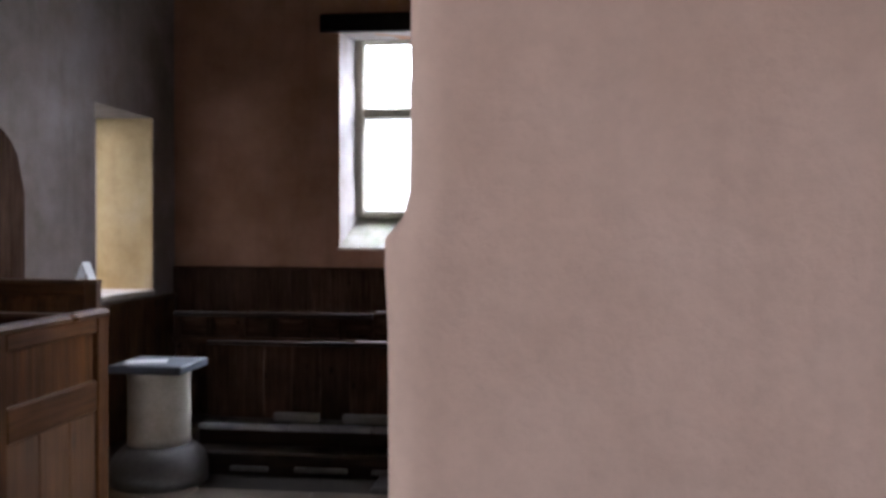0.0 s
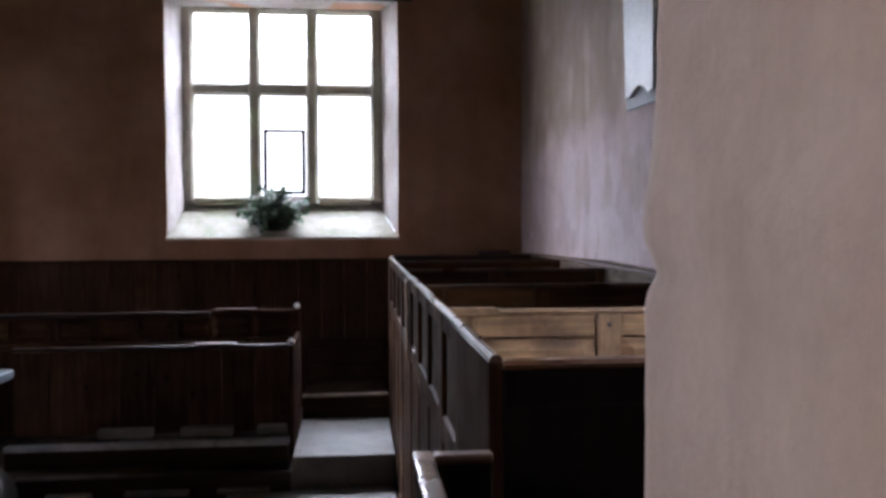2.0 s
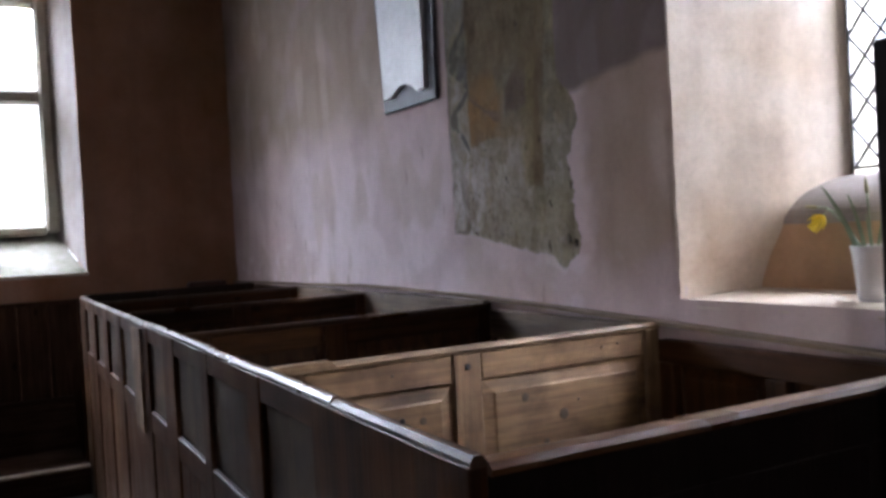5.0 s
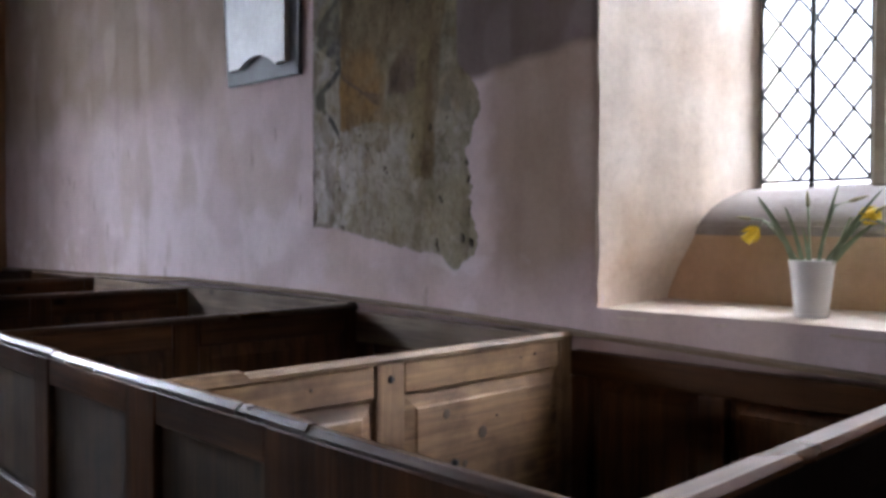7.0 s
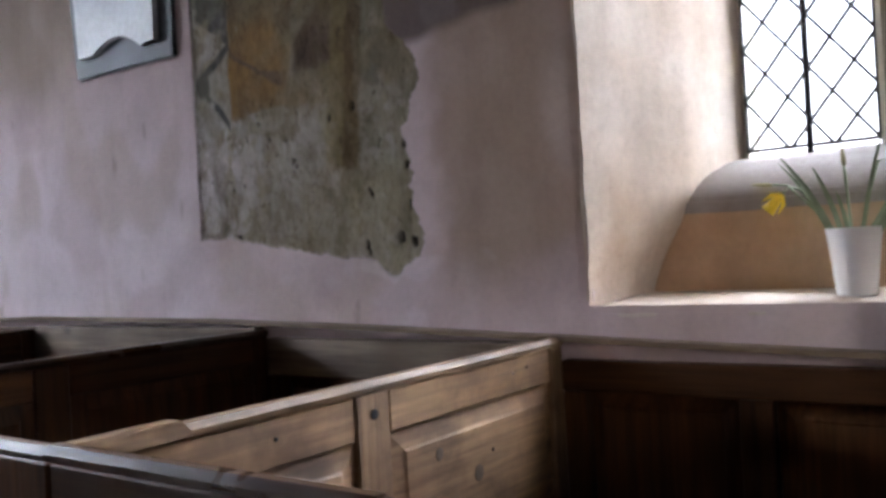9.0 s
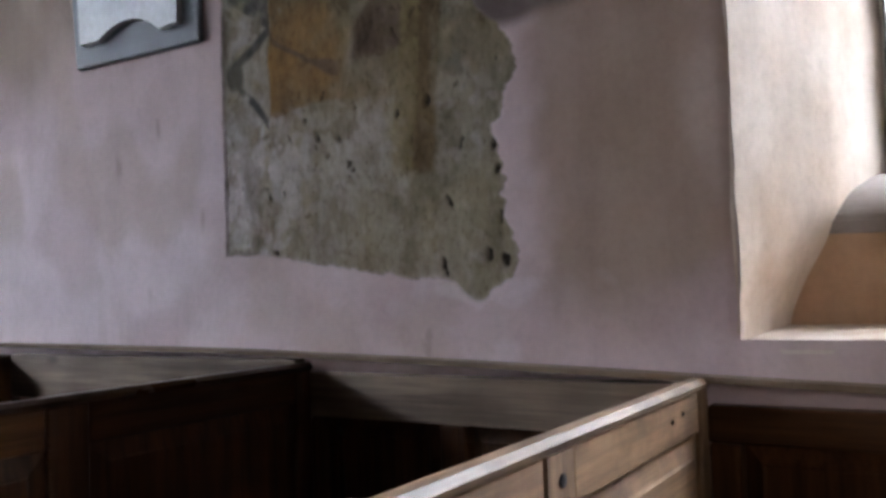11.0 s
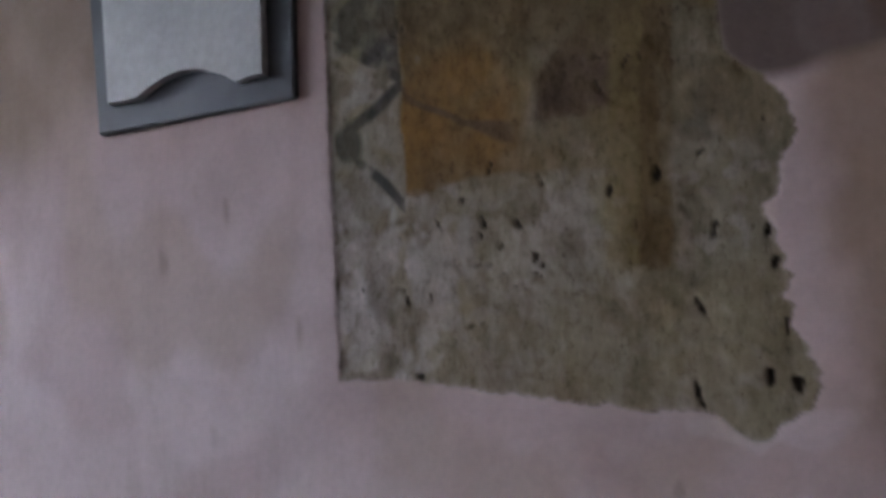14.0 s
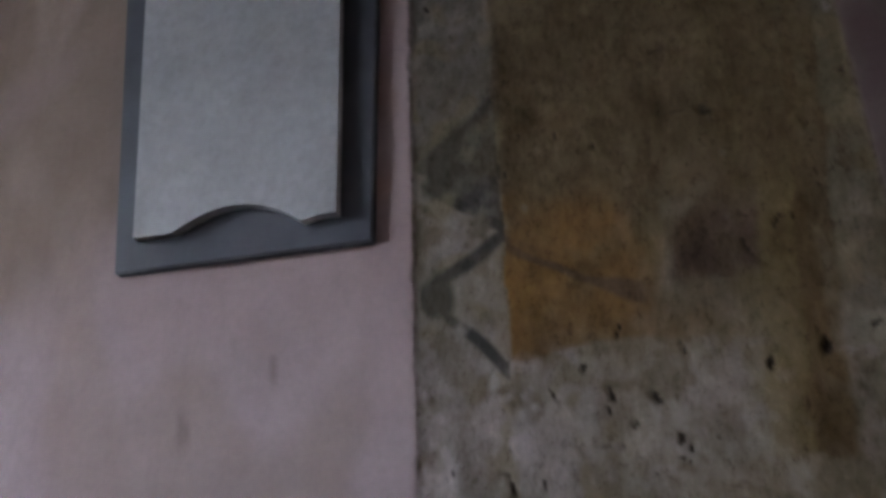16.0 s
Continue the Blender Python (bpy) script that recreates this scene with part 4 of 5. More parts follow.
def screen(name, m, length, height, panels, label, category="pew", timber=oak, field=None, z_panel=(1.04, 1.275), cap=0.042,
           floor_z=0.0, group="", lower="planks", lower_wood=None, thick=0.04, both=False, caps=None):
    """A framed and panelled pew side along local x that faces local -y. panels: (x0, x1) of each upper panel."""
    t = thing(name, m, label, category, group)
    h = thick / 2
    field = field or timber
    z0, z1 = z_panel
    top = height - 0.016
    edges = [0.0] + [e for p in panels for e in p] + [length]
    for a, b in zip(edges[0::2], edges[1::2]):
        if b - a > 0.005:
            part("stile", box(a, b - 0.001, -h, h, floor_z, top, 0.003), timber["z"], t)
    for x0, x1 in panels:
        part("top_rail", box(x0, x1 - 0.001, -h + 0.002, h - 0.002, z1, top, 0.003), timber["x"], t)
        part("middle_rail", box(x0, x1 - 0.001, -h + 0.001, h - 0.001, z0 - 0.075, z0, 0.004), timber["x"], t)
        part("panel", fielded(x0 - 0.004, x1 + 0.004, z0 - 0.004, z1 + 0.004, h - 0.014, -h + 0.004, min(0.035, 0.2 * (x1 - x0))), field["x" if field is pine else "z"], t)
        # the bright bead along the foot of the panel
        bead = prism([(-h - 0.006, z0), (-h - 0.006, z0 + 0.004), (-h + 0.001, z0 + 0.013), (-h + 0.006, z0 + 0.016), (-h + 0.012, z0 + 0.016), (-h + 0.012, z0)], x0 + 0.001, x1 - 0.001)
        for v in bead.verts:
            v.co = Vector((v.co.y, v.co.x, v.co.z))
        part("panel_moulding", bead, (polished if timber is oak else timber)["x"], t)
        if lower == "planks":
            n = max(1, round((x1 - x0) / 0.13))
            w = (x1 - x0) / n
            for k in range(n):
                part("plank", box(x0 + k * w + 0.0015, x0 + (k + 1) * w - 0.0015, -h + 0.006, h - 0.006, floor_z, z0 - 0.076, 0.003),
                     (lower_wood or timber["z"]) if not isinstance(lower_wood, dict) else lower_wood["z"], t)
        else:
            zl0, zl1 = lower
            part("panel", fielded(x0 - 0.004, x1 + 0.004, zl0, zl1, h - 0.014, -h + 0.006, 0.04), field["z"], t)
            part("bottom_rail", box(x0, x1 - 0.001, -h, h, floor_z, zl0 + 0.003, 0.003), timber["x"], t)
    for x0, x1, dz in caps or [(0.0, length, 0.0)]:
        prof = [(-cap / 2, top), (-cap / 2 - 0.002, top + 0.008), (-cap / 2 + 0.005, top + 0.016), (cap / 2 - 0.005, top + 0.016), (cap / 2 + 0.002, top + 0.008), (cap / 2, top)]
        b = prism([(y, z) for y, z in prof], x0, x1)
        for v in b.verts:
            v.co = Vector((v.co.y, v.co.x, v.co.z + dz + 0.0008 * n3(v.co.y * 3, dz * 50)))
        part("cap_rail", b, (polished if timber in (oak, ebony) else timber)["x"], t)
    return t


# the long pew front on the aisle; local x runs east, its face looks north into the aisle
front_m = pose(0.013, -0.865, 0, 0, 0, 90)
front_panels = [(0.545, 0.865), (0.975, 1.335), (1.415, 1.785), (1.965, 2.265), (2.60, 2.95), (3.10, 3.42), (3.60, 3.95), (4.10, 4.45)]
flip = Matrix.Diagonal((1, -1, 1, 1))


def pew_front():
    caps = [(0.0, 0.449, -0.003), (0.450, 0.872, 0.0), (0.873, 1.319, -0.002), (1.320, 2.249, 0.001), (2.250, 4.72, -0.003)]
    t = screen("box_pew", front_m, 4.74, PEW, front_panels, "long dark oak box-pew front of raised panels over upright planks",
               "pew", z_panel=(1.045, 1.285), group="", caps=caps, lower_wood=oak, field=panel_oak, thick=0.026, cap=0.020)
    return t


front = pew_front()
part("pale_post", box(2.37, 2.56, 0.0135, 0.022, 0.95, 1.325, 0.004), pine["z"], front, "paler replaced oak board")
# iron pins along the cap
for k in range(6):
    part("nail", lathe([(0.004, PEW - 0.001), (0.004, PEW + 0.003), (0.001, PEW + 0.005)], 8), iron, front, at=front_m @ pose(0.2 + 0.83 * k, 0.0, 0))

# the cross partitions; local x runs south, their faces look west
for y, xe, wood_set, lab, z_add in ((0.0, 1.072, pine, "bare pale pine pew partition with fielded panels and knots", -0.010),
                                    (0.85, 1.072, oak, "dark oak pew partition with fielded panels", 0.0),
                                    (1.97, 1.072, oak, "dark oak pew partition with fielded panels", 0.0),
                                    (2.95, 1.072, oak, "dark oak pew partition with fielded panels", 0.0),
                                    (3.86, 1.072, stained, "dark oak pew end partition with fielded panels", 0.0)):
    L = xe - 0.028
    t = screen("pew_partition", pose(0.028, y + 0.013, 0), L, PEW + z_add, [(0.07, 0.425), (0.50, L - 0.05)], lab, "pew partition", wood_set,
               z_panel=(0.87, 1.272 + z_add), group="pew partitions", lower=(0.12, 0.79), cap=0.028, thick=0.026)
    if wood_set is pine:
        part("cap_board", prism([(0.0, PEW - 0.026), (0.0, PEW - 0.004), (0.13, PEW - 0.004), (0.15, PEW - 0.026)], -0.0175, 0.010, 0.002), pine["x"], t, "short pale capping board, notched at its end")
        # peg hole: a dark disc on the face stands for its shaded inside
        part("peg_hole", lathe([(0.0075, 0), (0.0075, 0.003), (0.002, 0.004)], 10), iron, t, "dark peg hole", at=pose(0.49, y + 0.0005, 1.297, 90, 0, 0))
        for kx, kz in ((0.80, 1.18), (0.88, 1.30), (0.93, 1.305), (0.30, 1.30)):
            part("nail", lathe([(0.003, 0), (0.003, 0.002), (0.001, 0.003)], 8), iron, t, at=pose(kx, y + 0.001, kz, 90, 0, 0))

        for kx, kz, kr in ((0.645, 1.205, 0.011), (0.755, 1.150, 0.015), (0.37, 1.19, 0.010), (0.70, 1.09, 0.009)):
            part("knot", lathe([(kr, 0), (0.9 * kr, 0.0012), (0.5 * kr, 0.0016)], 12), knot_wood, t, "dark knot", at=pose(kx, y + 0.0022, kz, 90, 0, 0))

# near end of the pews: a plain boarded partition toward the pulpit, its shade in the near-black colour
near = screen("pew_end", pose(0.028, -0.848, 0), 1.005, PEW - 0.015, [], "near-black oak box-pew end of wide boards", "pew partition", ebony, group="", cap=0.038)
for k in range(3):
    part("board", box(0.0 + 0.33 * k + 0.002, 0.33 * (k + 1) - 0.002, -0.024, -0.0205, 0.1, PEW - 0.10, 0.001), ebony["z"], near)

# panelling along the south wall inside the pews
dado = thing("dado_panelling", pose(1.088, -0.84, 0, 0, 0, 90), "weathered grey-brown dado panelling with a thin capping", "panelling")
bays = [(0.0, 0.84), (0.88, 1.69), (1.73, 2.81), (2.85, 3.79), (3.83, 4.70), (4.74, 5.22)]
for i, (a, c) in enumerate(bays):
    part("top_rail", box(a, c, -0.012, 0.024, 1.24, (1.30, 1.333, 1.360, 1.355, 1.344, 1.340)[i], 0.003), weathered["x"] if i in (1, 2, 3) else oak["x"], dado)
    part("bottom_rail", box(a, c, -0.012, 0.024, 0.0, 0.85, 0.003), oak["x"], dado)
    mid = a + 0.52 * (c - a)
    for x0, x1 in ((a, a + 0.05), (mid, mid + 0.06), (c - 0.05, c)):
        part("stile", box(x0 + 0.001, x1 - 0.001, -0.011, 0.024, 0.851, 1.239, 0.003), oak["z"], dado)
    for x0, x1 in ((a + 0.05, mid), (mid + 0.06, c - 0.05)):
        b = fielded(x0, x1, 0.851, 1.239, -0.012, 0.012, 0.03)
        part("panel", b, oak["z"], dado)
for nx, nz in ((0.98, 1.30), (1.36, 1.32), (1.80, 1.325), (2.30, 1.33), (2.74, 1.335), (2.95, 1.33), (3.50, 1.325)):
    part("nail", lathe([(0.0035, 0), (0.0035, 0.002), (0.001, 0.003)], 8), iron, dado, at=pose(1.0995, -0.84 + nx, nz, 0, -90, 0))
line = [(0.0, 1.318), (0.8, 1.346), (1.35, 1.366), (1.95, 1.382), (2.85, 1.390), (3.85, 1.372), (5.22, 1.355)]
capb = prism([(x, z - 0.011) for x, z in line] + [(x, z) for x, z in line[::-1]], -0.012, 0.028, 0.002)
part("cap_rail", capb, weathered["x"], dado, "thin grey capping")

# ---------------------------------------------------------------- low desk in front of the pews
desk = thing("reading_desk", pose(-0.14, -0.91, 0), "low narrow dark oak desk with a worn bright edge", "desk")
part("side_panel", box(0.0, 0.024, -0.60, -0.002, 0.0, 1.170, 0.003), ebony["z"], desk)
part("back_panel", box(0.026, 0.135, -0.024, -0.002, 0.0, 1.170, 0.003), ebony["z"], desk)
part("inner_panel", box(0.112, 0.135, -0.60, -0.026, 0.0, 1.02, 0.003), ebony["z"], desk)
part("side_cap", box(-0.006, 0.030, -0.61, 0.0, 1.171, 1.191, 0.006, seg=2), polished["y"], desk)
part("back_cap", box(0.031, 0.136, -0.032, 0.004, 1.171, 1.189, 0.006, seg=2), polished["x"], desk)
part("book_slope", prism([(0.026, 1.06), (0.026, 1.072), (0.11, 1.04), (0.11, 1.028)], -0.58, -0.03), oak["y"], desk)

# ---------------------------------------------------------------- pulpit
pulpit = thing("pulpit", pose(0.62, -0.95, 0), "tall near-black oak pulpit with panelled sides and an overhanging desk", "pulpit")
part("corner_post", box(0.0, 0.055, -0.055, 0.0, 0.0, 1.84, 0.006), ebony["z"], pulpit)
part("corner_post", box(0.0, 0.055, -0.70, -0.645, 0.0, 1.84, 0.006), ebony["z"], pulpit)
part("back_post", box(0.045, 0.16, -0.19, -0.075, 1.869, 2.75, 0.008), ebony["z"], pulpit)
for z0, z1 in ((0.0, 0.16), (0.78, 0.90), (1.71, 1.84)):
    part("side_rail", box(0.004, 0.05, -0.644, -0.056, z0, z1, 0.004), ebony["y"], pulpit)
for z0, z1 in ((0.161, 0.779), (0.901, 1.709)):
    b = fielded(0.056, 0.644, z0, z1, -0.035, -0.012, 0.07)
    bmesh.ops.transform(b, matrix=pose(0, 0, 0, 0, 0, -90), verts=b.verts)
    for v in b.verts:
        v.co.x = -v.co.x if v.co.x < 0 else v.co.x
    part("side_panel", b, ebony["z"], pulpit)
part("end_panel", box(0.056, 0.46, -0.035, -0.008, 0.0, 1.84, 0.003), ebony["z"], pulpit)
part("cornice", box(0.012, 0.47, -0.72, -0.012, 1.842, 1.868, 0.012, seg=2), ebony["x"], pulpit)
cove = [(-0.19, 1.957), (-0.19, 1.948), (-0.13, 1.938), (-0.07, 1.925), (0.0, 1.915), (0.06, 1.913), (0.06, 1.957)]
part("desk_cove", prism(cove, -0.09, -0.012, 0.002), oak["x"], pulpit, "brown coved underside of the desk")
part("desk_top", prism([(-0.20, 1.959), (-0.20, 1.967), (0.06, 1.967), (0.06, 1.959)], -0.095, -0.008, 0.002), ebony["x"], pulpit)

# ---------------------------------------------------------------- wall tablet
tablet = thing("wall_tablet", pose(SOUTH, 0, 0), "white marble memorial tablet with a scooped foot on a slate back", "tablet")


def slab(points, x0, x1, bevel):
    b = prism([(y, z) for y, z in points], x0, x1)
    for v in b.verts:
        v.co = Vector((v.co.y, v.co.x, v.co.z))
    if bevel:
        bmesh.ops.bevel(b, geom=b.edges[:], offset=bevel, segments=2, affect="EDGES")
    return b


part("slate_back", slab([(1.194, 2.130), (1.676, 2.137), (1.757, 3.05), (1.180, 3.05)], -0.016, 0.008, 0.003), slate, tablet, "blue-grey slate backing slab")
foot = []
for i in range(31):
    yy = 1.250 + 0.381 * i / 30
    q = clamp((yy - 1.318) / (1.555 - 1.318))
    foot.append((yy, 2.181 + 0.011 * i / 30 + 0.038 * math.sin(math.pi * q) ** 0.9 - 0.006 * math.exp(-((yy - 1.31) / 0.018) ** 2)))
part("marble_face", slab(foot + [(1.688, 2.98), (1.252, 2.98)], -0.036, -0.0165, 0.0), marble, tablet, "white marble face, faintly stained")

# ---------------------------------------------------------------- daffodils on the sill
pot = thing("flower_pot", pose(1.222, -0.518, SW_SILL + 0.004), "white tapered ceramic pot of drooping yellow daffodils", "flower pot")
part("pot_body", lathe([(0.030, 0.0), (0.034, 0.002), (0.0365, 0.030), (0.0372, 0.031), (0.0395, 0.060), (0.0402, 0.061), (0.0435, 0.095), (0.0475, 0.119), (0.0480, 0.122), (0.0450, 0.121), (0.042, 0.10), (0.030, 0.012), (0.001, 0.01)], 36), ceramic, pot, smooth=True)
part("soil", lathe([(0.040, 0.090), (0.0405, 0.096), (0.001, 0.099)], 20), mortar, pot)
rng = random.Random(4)


def blade(base, tip, bow, width):
    b = bmesh.new()
    p0, p1, p2 = Vector(base), (Vector(base) + Vector(tip)) / 2 + Vector(bow), Vector(tip)
    rows = []
    side = (p2 - p0).cross(Vector((1, 0.3, 0))).normalized()
    for i in range(9):
        s = i / 8
        p = (1 - s) ** 2 * p0 + 2 * s * (1 - s) * p1 + s * s * p2
        w = width * (1 - 0.85 * s ** 3)
        rows.append([b.verts.new(p - side * w), b.verts.new(p + Vector((0.0015, 0, 0.0)) + side * 0), b.verts.new(p + side * w)])
    for r, q in zip(rows, rows[1:]):
        b.faces.new((r[0], r[1], q[1], q[0]))
        b.faces.new((r[1], r[2], q[2], q[1]))
    return b


for dy, dz, dx, w in ((0.116, 0.258, -0.01, 0.0060), (0.126, 0.250, 0.015, 0.0040), (0.065, 0.236, 0.010, 0.0050), (-0.056, 0.288, 0.0, 0.0040),
                      (-0.142, 0.266, -0.01, 0.0050), (-0.120, 0.200, 0.02, 0.0065), (-0.080, 0.170, -0.015, 0.0065), (0.030, 0.190, 0.02, 0.0045)):
    b = blade((rng.uniform(-0.012, 0.012), dy * 0.22, 0.09), (dx, dy, dz), (0, -0.10 * dy, 0.012), w)
    part("leaf", b, stem_green, pot, smooth=True)
for pts, kind in ((((0, 0.012, 0.09), (0.0, 0.055, 0.150), (0.0, 0.085, 0.196), (-0.004, 0.104, 0.205), (-0.006, 0.116, 0.192)), "flower"),
                  (((0, -0.012, 0.09), (0.0, -0.06, 0.155), (0, -0.095, 0.205), (-0.004, -0.125, 0.210), (-0.006, -0.150, 0.194)), "flower"),
                  (((0.01, -0.010, 0.09), (0.01, -0.055, 0.165), (0.008, -0.075, 0.210), (0.006, -0.090, 0.212)), "flower"),
                  (((0.004, 0.008, 0.09), (0.005, 0.070, 0.165), (0.0, 0.110, 0.208), (0, 0.140, 0.211)), "bud"),
                  (((0, 0.002, 0.09), (0.0, 0.006, 0.160), (0.0, 0.008, 0.205), (0, 0.010, 0.238)), "bud"),
                  (((0, -0.006, 0.09), (0.0, -0.03, 0.185), (0.0, -0.045, 0.236), (0, -0.080, 0.246)), "bud"),
                  (((0, -0.008, 0.09), (0.0, -0.07, 0.165), (0.0, -0.100, 0.205), (0, -0.120, 0.218)), "bud")):
    part("stem", tube(pts, 0.0026, 6), stem_green, pot, smooth=True)
    end, d = Vector(pts[-1]), (Vector(pts[-1]) - Vector(pts[-2])).normalized()
    m = Matrix.Translation(end) @ d.to_track_quat("Z", "Y").to_matrix().to_4x4()
    if kind == "flower":
        head = bmesh.new()
        for k in range(6):
            a = k * math.pi / 3
            u = Vector((math.cos(a), math.sin(a), 0))
            w = Vector((-math.sin(a), math.cos(a), 0))
            ps = [u * 0.003, u * 0.016 + w * 0.008 + Vector((0, 0, 0.013)), u * 0.022 + Vector((0, 0, 0.036)), u * 0.016 - w * 0.008 + Vector((0, 0, 0.013))]
            head.faces.new([head.verts.new(m @ p) for p in ps])
        tr = lathe([(0.003, 0.004), (0.009, 0.018), (0.014, 0.042), (0.012, 0.042), (0.004, 0.014)], 12)
        bmesh.ops.transform(tr, matrix=m, verts=tr.verts)
        bloom = part("flower", tr, petal, pot, smooth=True)
        part("petals", head, petal, bloom)
    else:
        tr = lathe([(0.002, -0.006), (0.0045, 0.006), (0.003, 0.022), (0.0006, 0.034)], 8)
        bmesh.ops.transform(tr, matrix=m, verts=tr.verts)
        part("bud", tr, bud_sheath, pot, smooth=True)

# ---------------------------------------------------------------- plant in the east window
plant = thing("potted_plant", pose(-0.88, 4.50, 1.565), "bushy dark green leafy plant in the east window", "plant")
part("plant_pot", lathe([(0.07, -0.03), (0.09, 0.07), (0.095, 0.075), (0.08, 0.07), (0.001, 0.065)], 20), terracotta, plant, smooth=True)
leaves = bmesh.new()
rng = random.Random(11)
for k in range(120):
    a = rng.uniform(0, 2 * math.pi)
    reach, rise = rng.uniform(0.05, 0.31), rng.uniform(-0.14, 0.26)
    tip = Vector((reach * math.cos(a), 0.55 * reach * math.sin(a) - 0.02, 0.09 + rise * (1 - 0.5 * (reach / 0.28) ** 2)))
    part("stem", tube([(0, 0, 0.06), tuple(tip * 0.55 + Vector((0, 0, 0.05))), tuple(tip)], 0.003, 5), leaf_green, plant)
    for j in range(9):
        s = rng.uniform(0.35, 1.0)
        c = tip * s + Vector((rng.uniform(-0.03, 0.03), rng.uniform(-0.03, 0.03), 0.06 * (1 - s) + rng.uniform(-0.02, 0.03)))
        n = Vector((rng.uniform(-1, 1), rng.uniform(-1, 0.3), rng.uniform(0.1, 1.2))).normalized()
        u = n.orthogonal().normalized()
        w = n.cross(u)
        th = rng.uniform(0, 6.28)
        u, w = math.cos(th) * u + math.sin(th) * w, math.cos(th) * w - math.sin(th) * u
        sz = rng.uniform(0.024, 0.042)
        ps = [c - u * sz, c - u * 0.2 * sz + w * 0.55 * sz, c + u * sz - n * 0.3 * sz, c - u * 0.2 * sz - w * 0.55 * sz]
        v = [leaves.verts.new(p) for p in ps]
        mid = leaves.verts.new(c + n * 0.12 * sz)
        for i in range(4):
            leaves.faces.new((v[i], v[(i + 1) % 4], mid))
part("foliage", leaves, leaf_green, plant)["kind"] = "stuff"

# ---------------------------------------------------------------- east end: wainscot and the singers' bench
wains = thing("wainscot", pose(NORTH, EAST - 0.03, 0), "dark oak wainscot boards along the end wall", "panelling")
n = 24
for k in range(n):
    w = (SOUTH - NORTH) / n
    part("board", box(k * w + 0.002, (k + 1) * w - 0.002, -0.012, 0.028, 0.0, 1.29, 0.002), dull["z"], wains)
part("cap_rail", box(0, SOUTH - NORTH, -0.018, 0.028, 1.292, 1.312, 0.006), dull["x"], wains)

bench = thing("choir_bench", pose(-0.65, 2.74, 0), "dark oak boarded stall front standing on a pale stone kerb", "bench")
for k, (x0, x1) in enumerate(((-1.66, -1.03), (-1.02, -0.44), (-0.43, 0.0))):
    part("kerb_stone", box(x0, x1, 0.045, 0.125, 0.248, 0.288 - 0.006 * (k == 0), 0.010, seg=2), kerb_sheen, bench, "pale worn stone kerb")
part("kerb_base", box(-1.66, -0.01, 0.06, 0.20, 0.141, 0.247, 0.004), stained["x"], bench)
for x0, x1 in ((-1.15, -0.83), (-0.66, -0.35), (-0.20, -0.02)):
    part("upper_kerb", box(x0, x1, 0.13, 0.20, 0.290, 0.352, 0.010, seg=2), pale_stone, bench, "pale worn stone block")
for k in range(8):
    w = 1.64 / 8
    part("plank", box(-1.65 + k * w + 0.002, -1.65 + (k + 1) * w - 0.002, 0.20, 0.228, 0.302, 0.815, 0.003), dull["z"], bench)
part("top_rail", box(-1.66, -0.005, 0.196, 0.232, 0.817, 0.845, 0.010, seg=2), stained["x"], bench)
part("bench_end", box(-0.004, 0.024, 0.11, 0.84, 0.141, 0.845, 0.005), dull["z"], bench)
part("rail_cap", box(-0.585, -0.33, 0.178, 0.25, 0.846, 0.856, 0.004), polished["x"], bench)
part("seat", box(-1.64, -0.03, 0.42, 0.80, 0.50, 0.53, 0.005), dull["x"], bench)
part("knob", lathe([(0.012, 0), (0.024, 0.014), (0.020, 0.028), (0.008, 0.038), (0.003, 0.040)], 14), ceramic, bench, "pale worn knob", at=pose(-0.64, 2.90, 0.846))
for x0, x1, dz in ((-1.36, -1.10, 0.0), (-0.92, -0.56, 0.004), (-0.40, -0.10, 0.002)):
    part("step_edge", box(x0, x1, -0.16, -0.06, 0.02, 0.052 + dz, 0.012, seg=2), pale_stone, bench, "pale rubbed step edge")

back = thing("bench_back", pose(-0.63, 3.60, 0), "dark oak bench back with small panels", "bench")
part("end_post", box(-0.045, 0.0, -0.02, 0.03, 0.2, 1.0, 0.005), dull["z"], back)
part("top_rail", box(-0.60, -0.046, -0.02, 0.02, 0.965, 0.995, 0.005), dull["x"], back)
part("rail_cap", box(-0.58, -0.30, -0.024, 0.024, 0.996, 1.006, 0.004), polished["x"], back)
part("panel_rail", box(-0.60, -0.046, -0.02, 0.02, 0.76, 0.80, 0.005), dull["x"], back)
for k in range(2):
    part("panel", fielded(-0.595 + 0.275 * k, -0.595 + 0.275 * k + 0.27, 0.801, 0.964, 0.01, -0.012, 0.03), dull["x"], back)
part("lower_board", box(-0.60, -0.046, -0.012, 0.012, 0.2, 0.759, 0.003), dull["x"], back)
part("knob", lathe([(0.012, 0), (0.022, 0.012), (0.018, 0.03), (0.003, 0.040)], 14), ceramic, back, "pale worn knob", at=pose(-0.652, 3.60, 1.0))
back2 = thing("bench_back", pose(-1.24, 3.62, 0), "brown oak bench back with a row of small panels over boards", "bench")
part("lower_rail", box(-1.62, -0.004, -0.02, 0.022, 0.735, 0.79, 0.004), dull["x"], back2)
for k in range(6):
    x0 = -1.61 + 0.268 * k
    part("stile", box(x0, x0 + 0.045, -0.02, 0.022, 0.791, 0.944, 0.003), dull["z"], back2)
    part("panel", fielded(x0 + 0.046, x0 + 0.267, 0.791, 0.944, 0.014, -0.010, 0.03), dull["x"], back2)
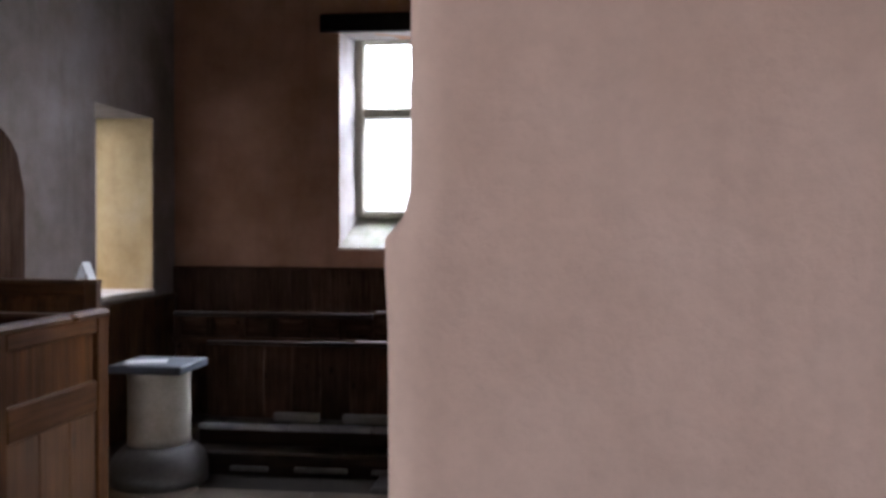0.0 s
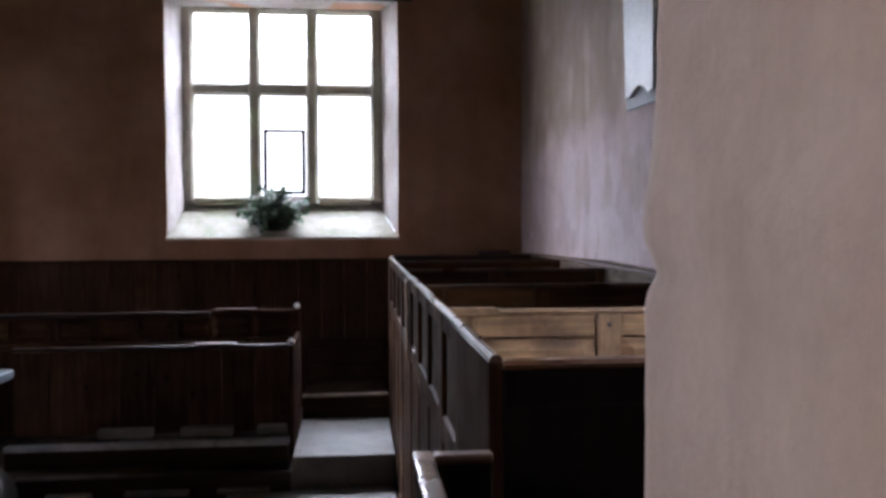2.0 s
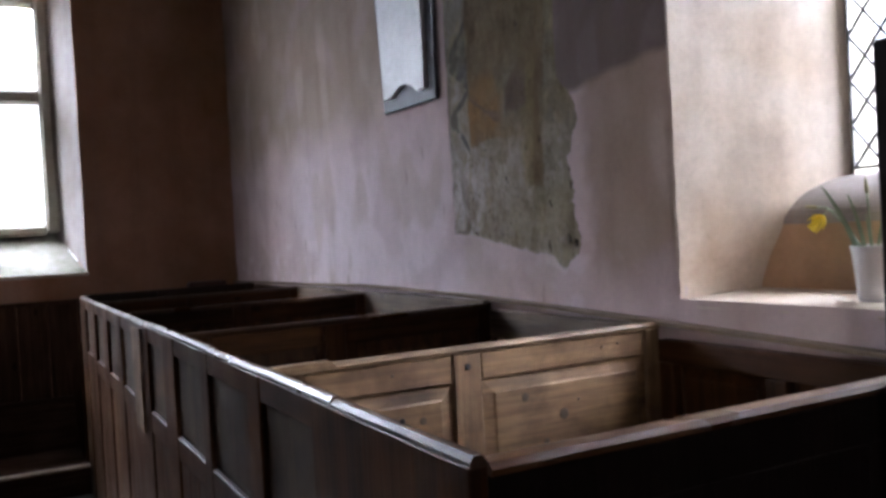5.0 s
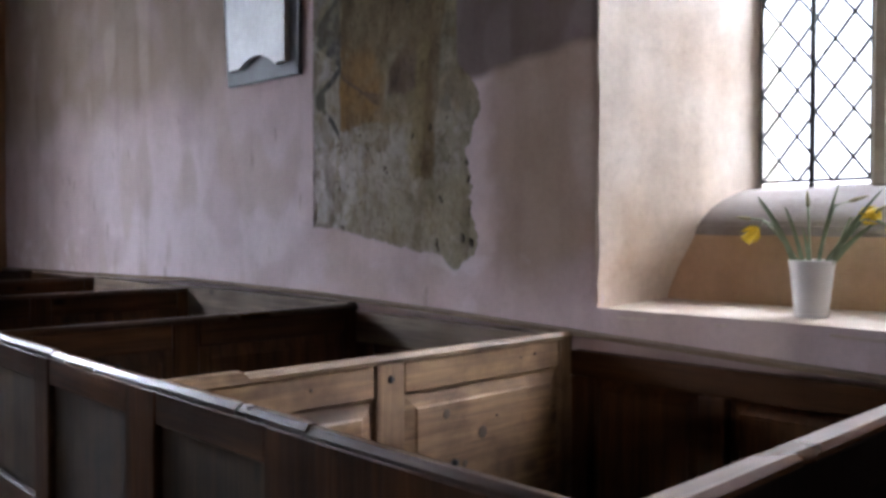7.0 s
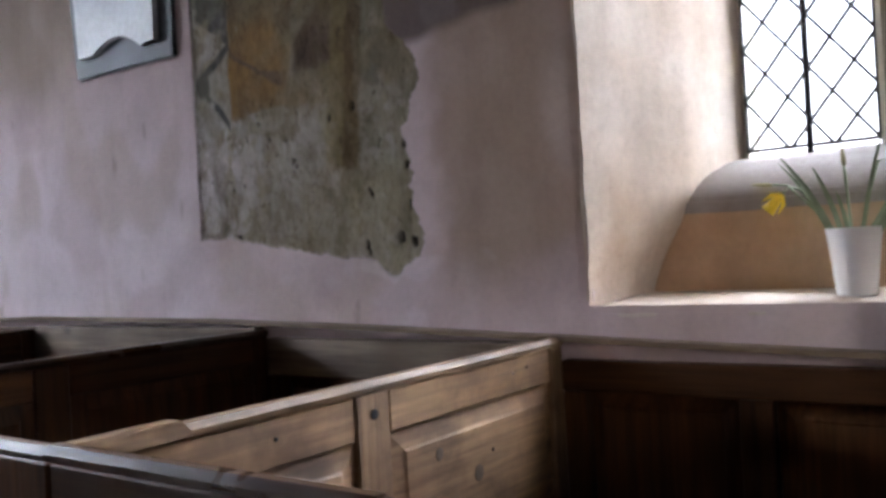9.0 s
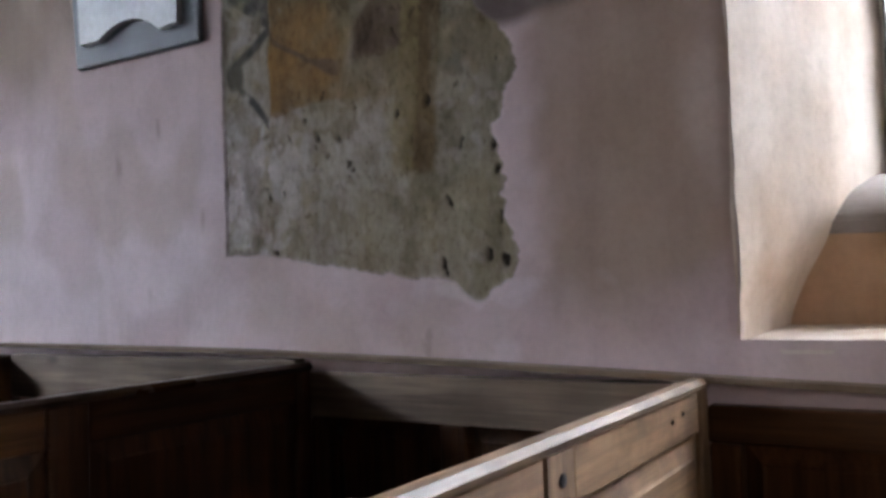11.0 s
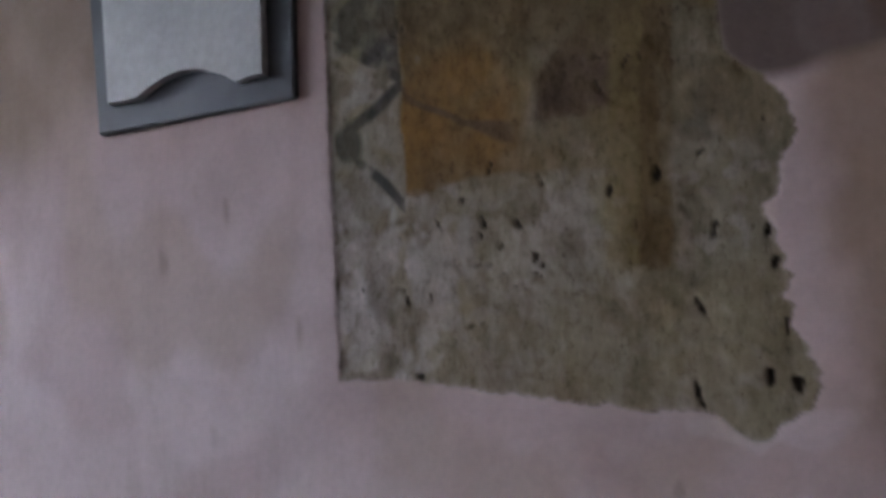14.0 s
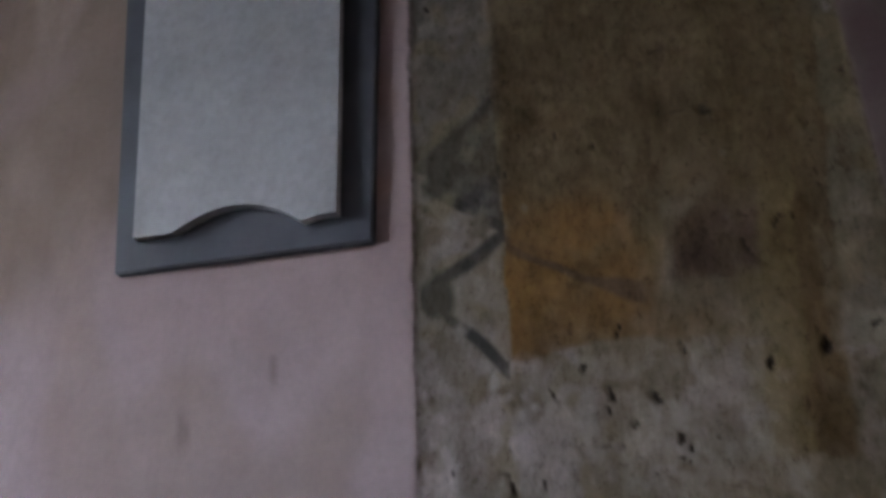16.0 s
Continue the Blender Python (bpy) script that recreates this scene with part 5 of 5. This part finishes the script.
for k in range(9):
    part("board", box(-1.60 + 0.177 * k + 0.002, -1.60 + 0.177 * (k + 1) - 0.002, -0.012, 0.014, 0.2, 0.734, 0.003), dull["z"], back2)
part("top_rail", box(-1.62, -0.004, -0.018, 0.018, 0.945, 0.985, 0.008), stained["x"], back2)
riser = thing("bench_back", pose(-0.31, EAST - 0.08, 0), "low dark oak seat back against the end wall", "bench")
part("board", box(-0.30, 0.28, -0.01, 0.02, 0.353, 0.66, 0.004), dull["x"], riser)
part("top_rail", box(-0.30, 0.28, -0.02, 0.03, 0.662, 0.69, 0.006), dull["x"], riser)

# ---------------------------------------------------------------- north side
ped = thing("stone_pedestal", pose(-2.41, 2.40, 0), "round cream stone pedestal with a dark slab on top", "pedestal")
part("base", lathe([(0.31, 0.0), (0.31, 0.10), (0.29, 0.17), (0.235, 0.225), (0.205, 0.25)], 28), pale_stone, ped, smooth=True)
part("shaft", lathe([(0.20, 0.251), (0.198, 0.30), (0.196, 0.66), (0.205, 0.72)], 28), window_stone, ped, smooth=True)
part("top_slab", box(-0.24, 0.24, -0.22, 0.22, 0.722, 0.774, 0.008), slate, ped, "dark slate slab")
sheet = part("paper_sheet", box(-0.13, 0.13, -0.09, 0.09, 0, 0.004), paper, None, at=pose(-2.48, 2.36, 0.775, 0, 0, 20))
tagged(sheet, "white printed sheets lying on the pedestal", "paper")

screen("box_pew", pose(-1.02, -4.6, 0, 0, 0, 90) @ flip, 3.71, 1.425, [(0.12, 0.95), (1.07, 1.90), (2.02, 2.70), (2.80, 3.24), (3.31, 3.66)],
       "brown oak box-pew front over warm orange deal boards", "pew", z_panel=(1.258, 1.372), lower_wood=orange_pine, group="")
screen("pew_partition", pose(-1.045, -0.88, 0, 0, 0, 180), 2.10, 1.41, [(0.1, 0.9), (1.0, 2.0)], "dark oak box-pew end with fielded panels", "pew partition", z_panel=(0.9, 1.27), lower=(0.12, 0.8))
screen("pew_partition", pose(-3.15, 0.55, 0), 1.34, 1.41, [(0.1, 0.65), (0.75, 1.28)], "brown oak pew partition with fielded panels", "pew partition", z_panel=(1.0, 1.345), lower=(0.12, 0.9), group="pew partitions")
card = part("folded_card", prism([(-0.03, 0), (0.0, 0.075), (0.03, 0), (0.027, 0), (0.0, 0.068), (-0.027, 0)], -0.03, 0.03), paper, None, at=pose(-1.87, 0.55, 1.411))
tagged(card, "small folded white card on the pew top", "card")
nd = thing("dado_panelling", pose(NORTH + 0.03, -0.9, 0, 0, 0, 90), "dark oak wainscot under the north window", "panelling")
for k in range(18):
    part("board", box(0.29 * k + 0.002, 0.29 * (k + 1) - 0.002, -0.012, 0.026, 0.0, 1.05, 0.003), oak["z"], nd)
part("cap_rail", box(0, 5.22, -0.026, 0.026, 1.052, 1.075, 0.004), oak["x"], nd)

# dark bundle on the ledge in the far corner
bundle = part("cushion", box(-0.13, 0.13, -0.06, 0.06, 0, 0.06, 0.025, seg=3), red_brown, None, at=pose(0.86, 4.31, 1.311))
tagged(bundle, "dark worn cushion lying on the wainscot ledge", "cushion")

# ---------------------------------------------------------------- flagstones
rng = random.Random(7)
flags = {}
yy = -3.6
while yy < 2.26:
    d = rng.choice((0.42, 0.5, 0.58))
    if yy + d > 2.28:
        d = 2.29 - yy
    xx = -2.95 + rng.uniform(0, 0.2)
    while xx < -0.02:
        w = rng.choice((0.5, 0.62, 0.74))
        w = min(w, 0.0 - xx)
        if w > 0.1 and d > 0.1:
            key = (round(w, 2), round(d, 2))
            ob = part("flagstone", box(0.004, w - 0.004, 0.004, d - 0.004, -0.05, 0, 0.005), flag, floor, at=pose(xx, yy, -0.002 + rng.uniform(-0.003, 0.003), rng.uniform(-0.2, 0.2), rng.uniform(-0.2, 0.2), 0))
        xx += w
    yy += d
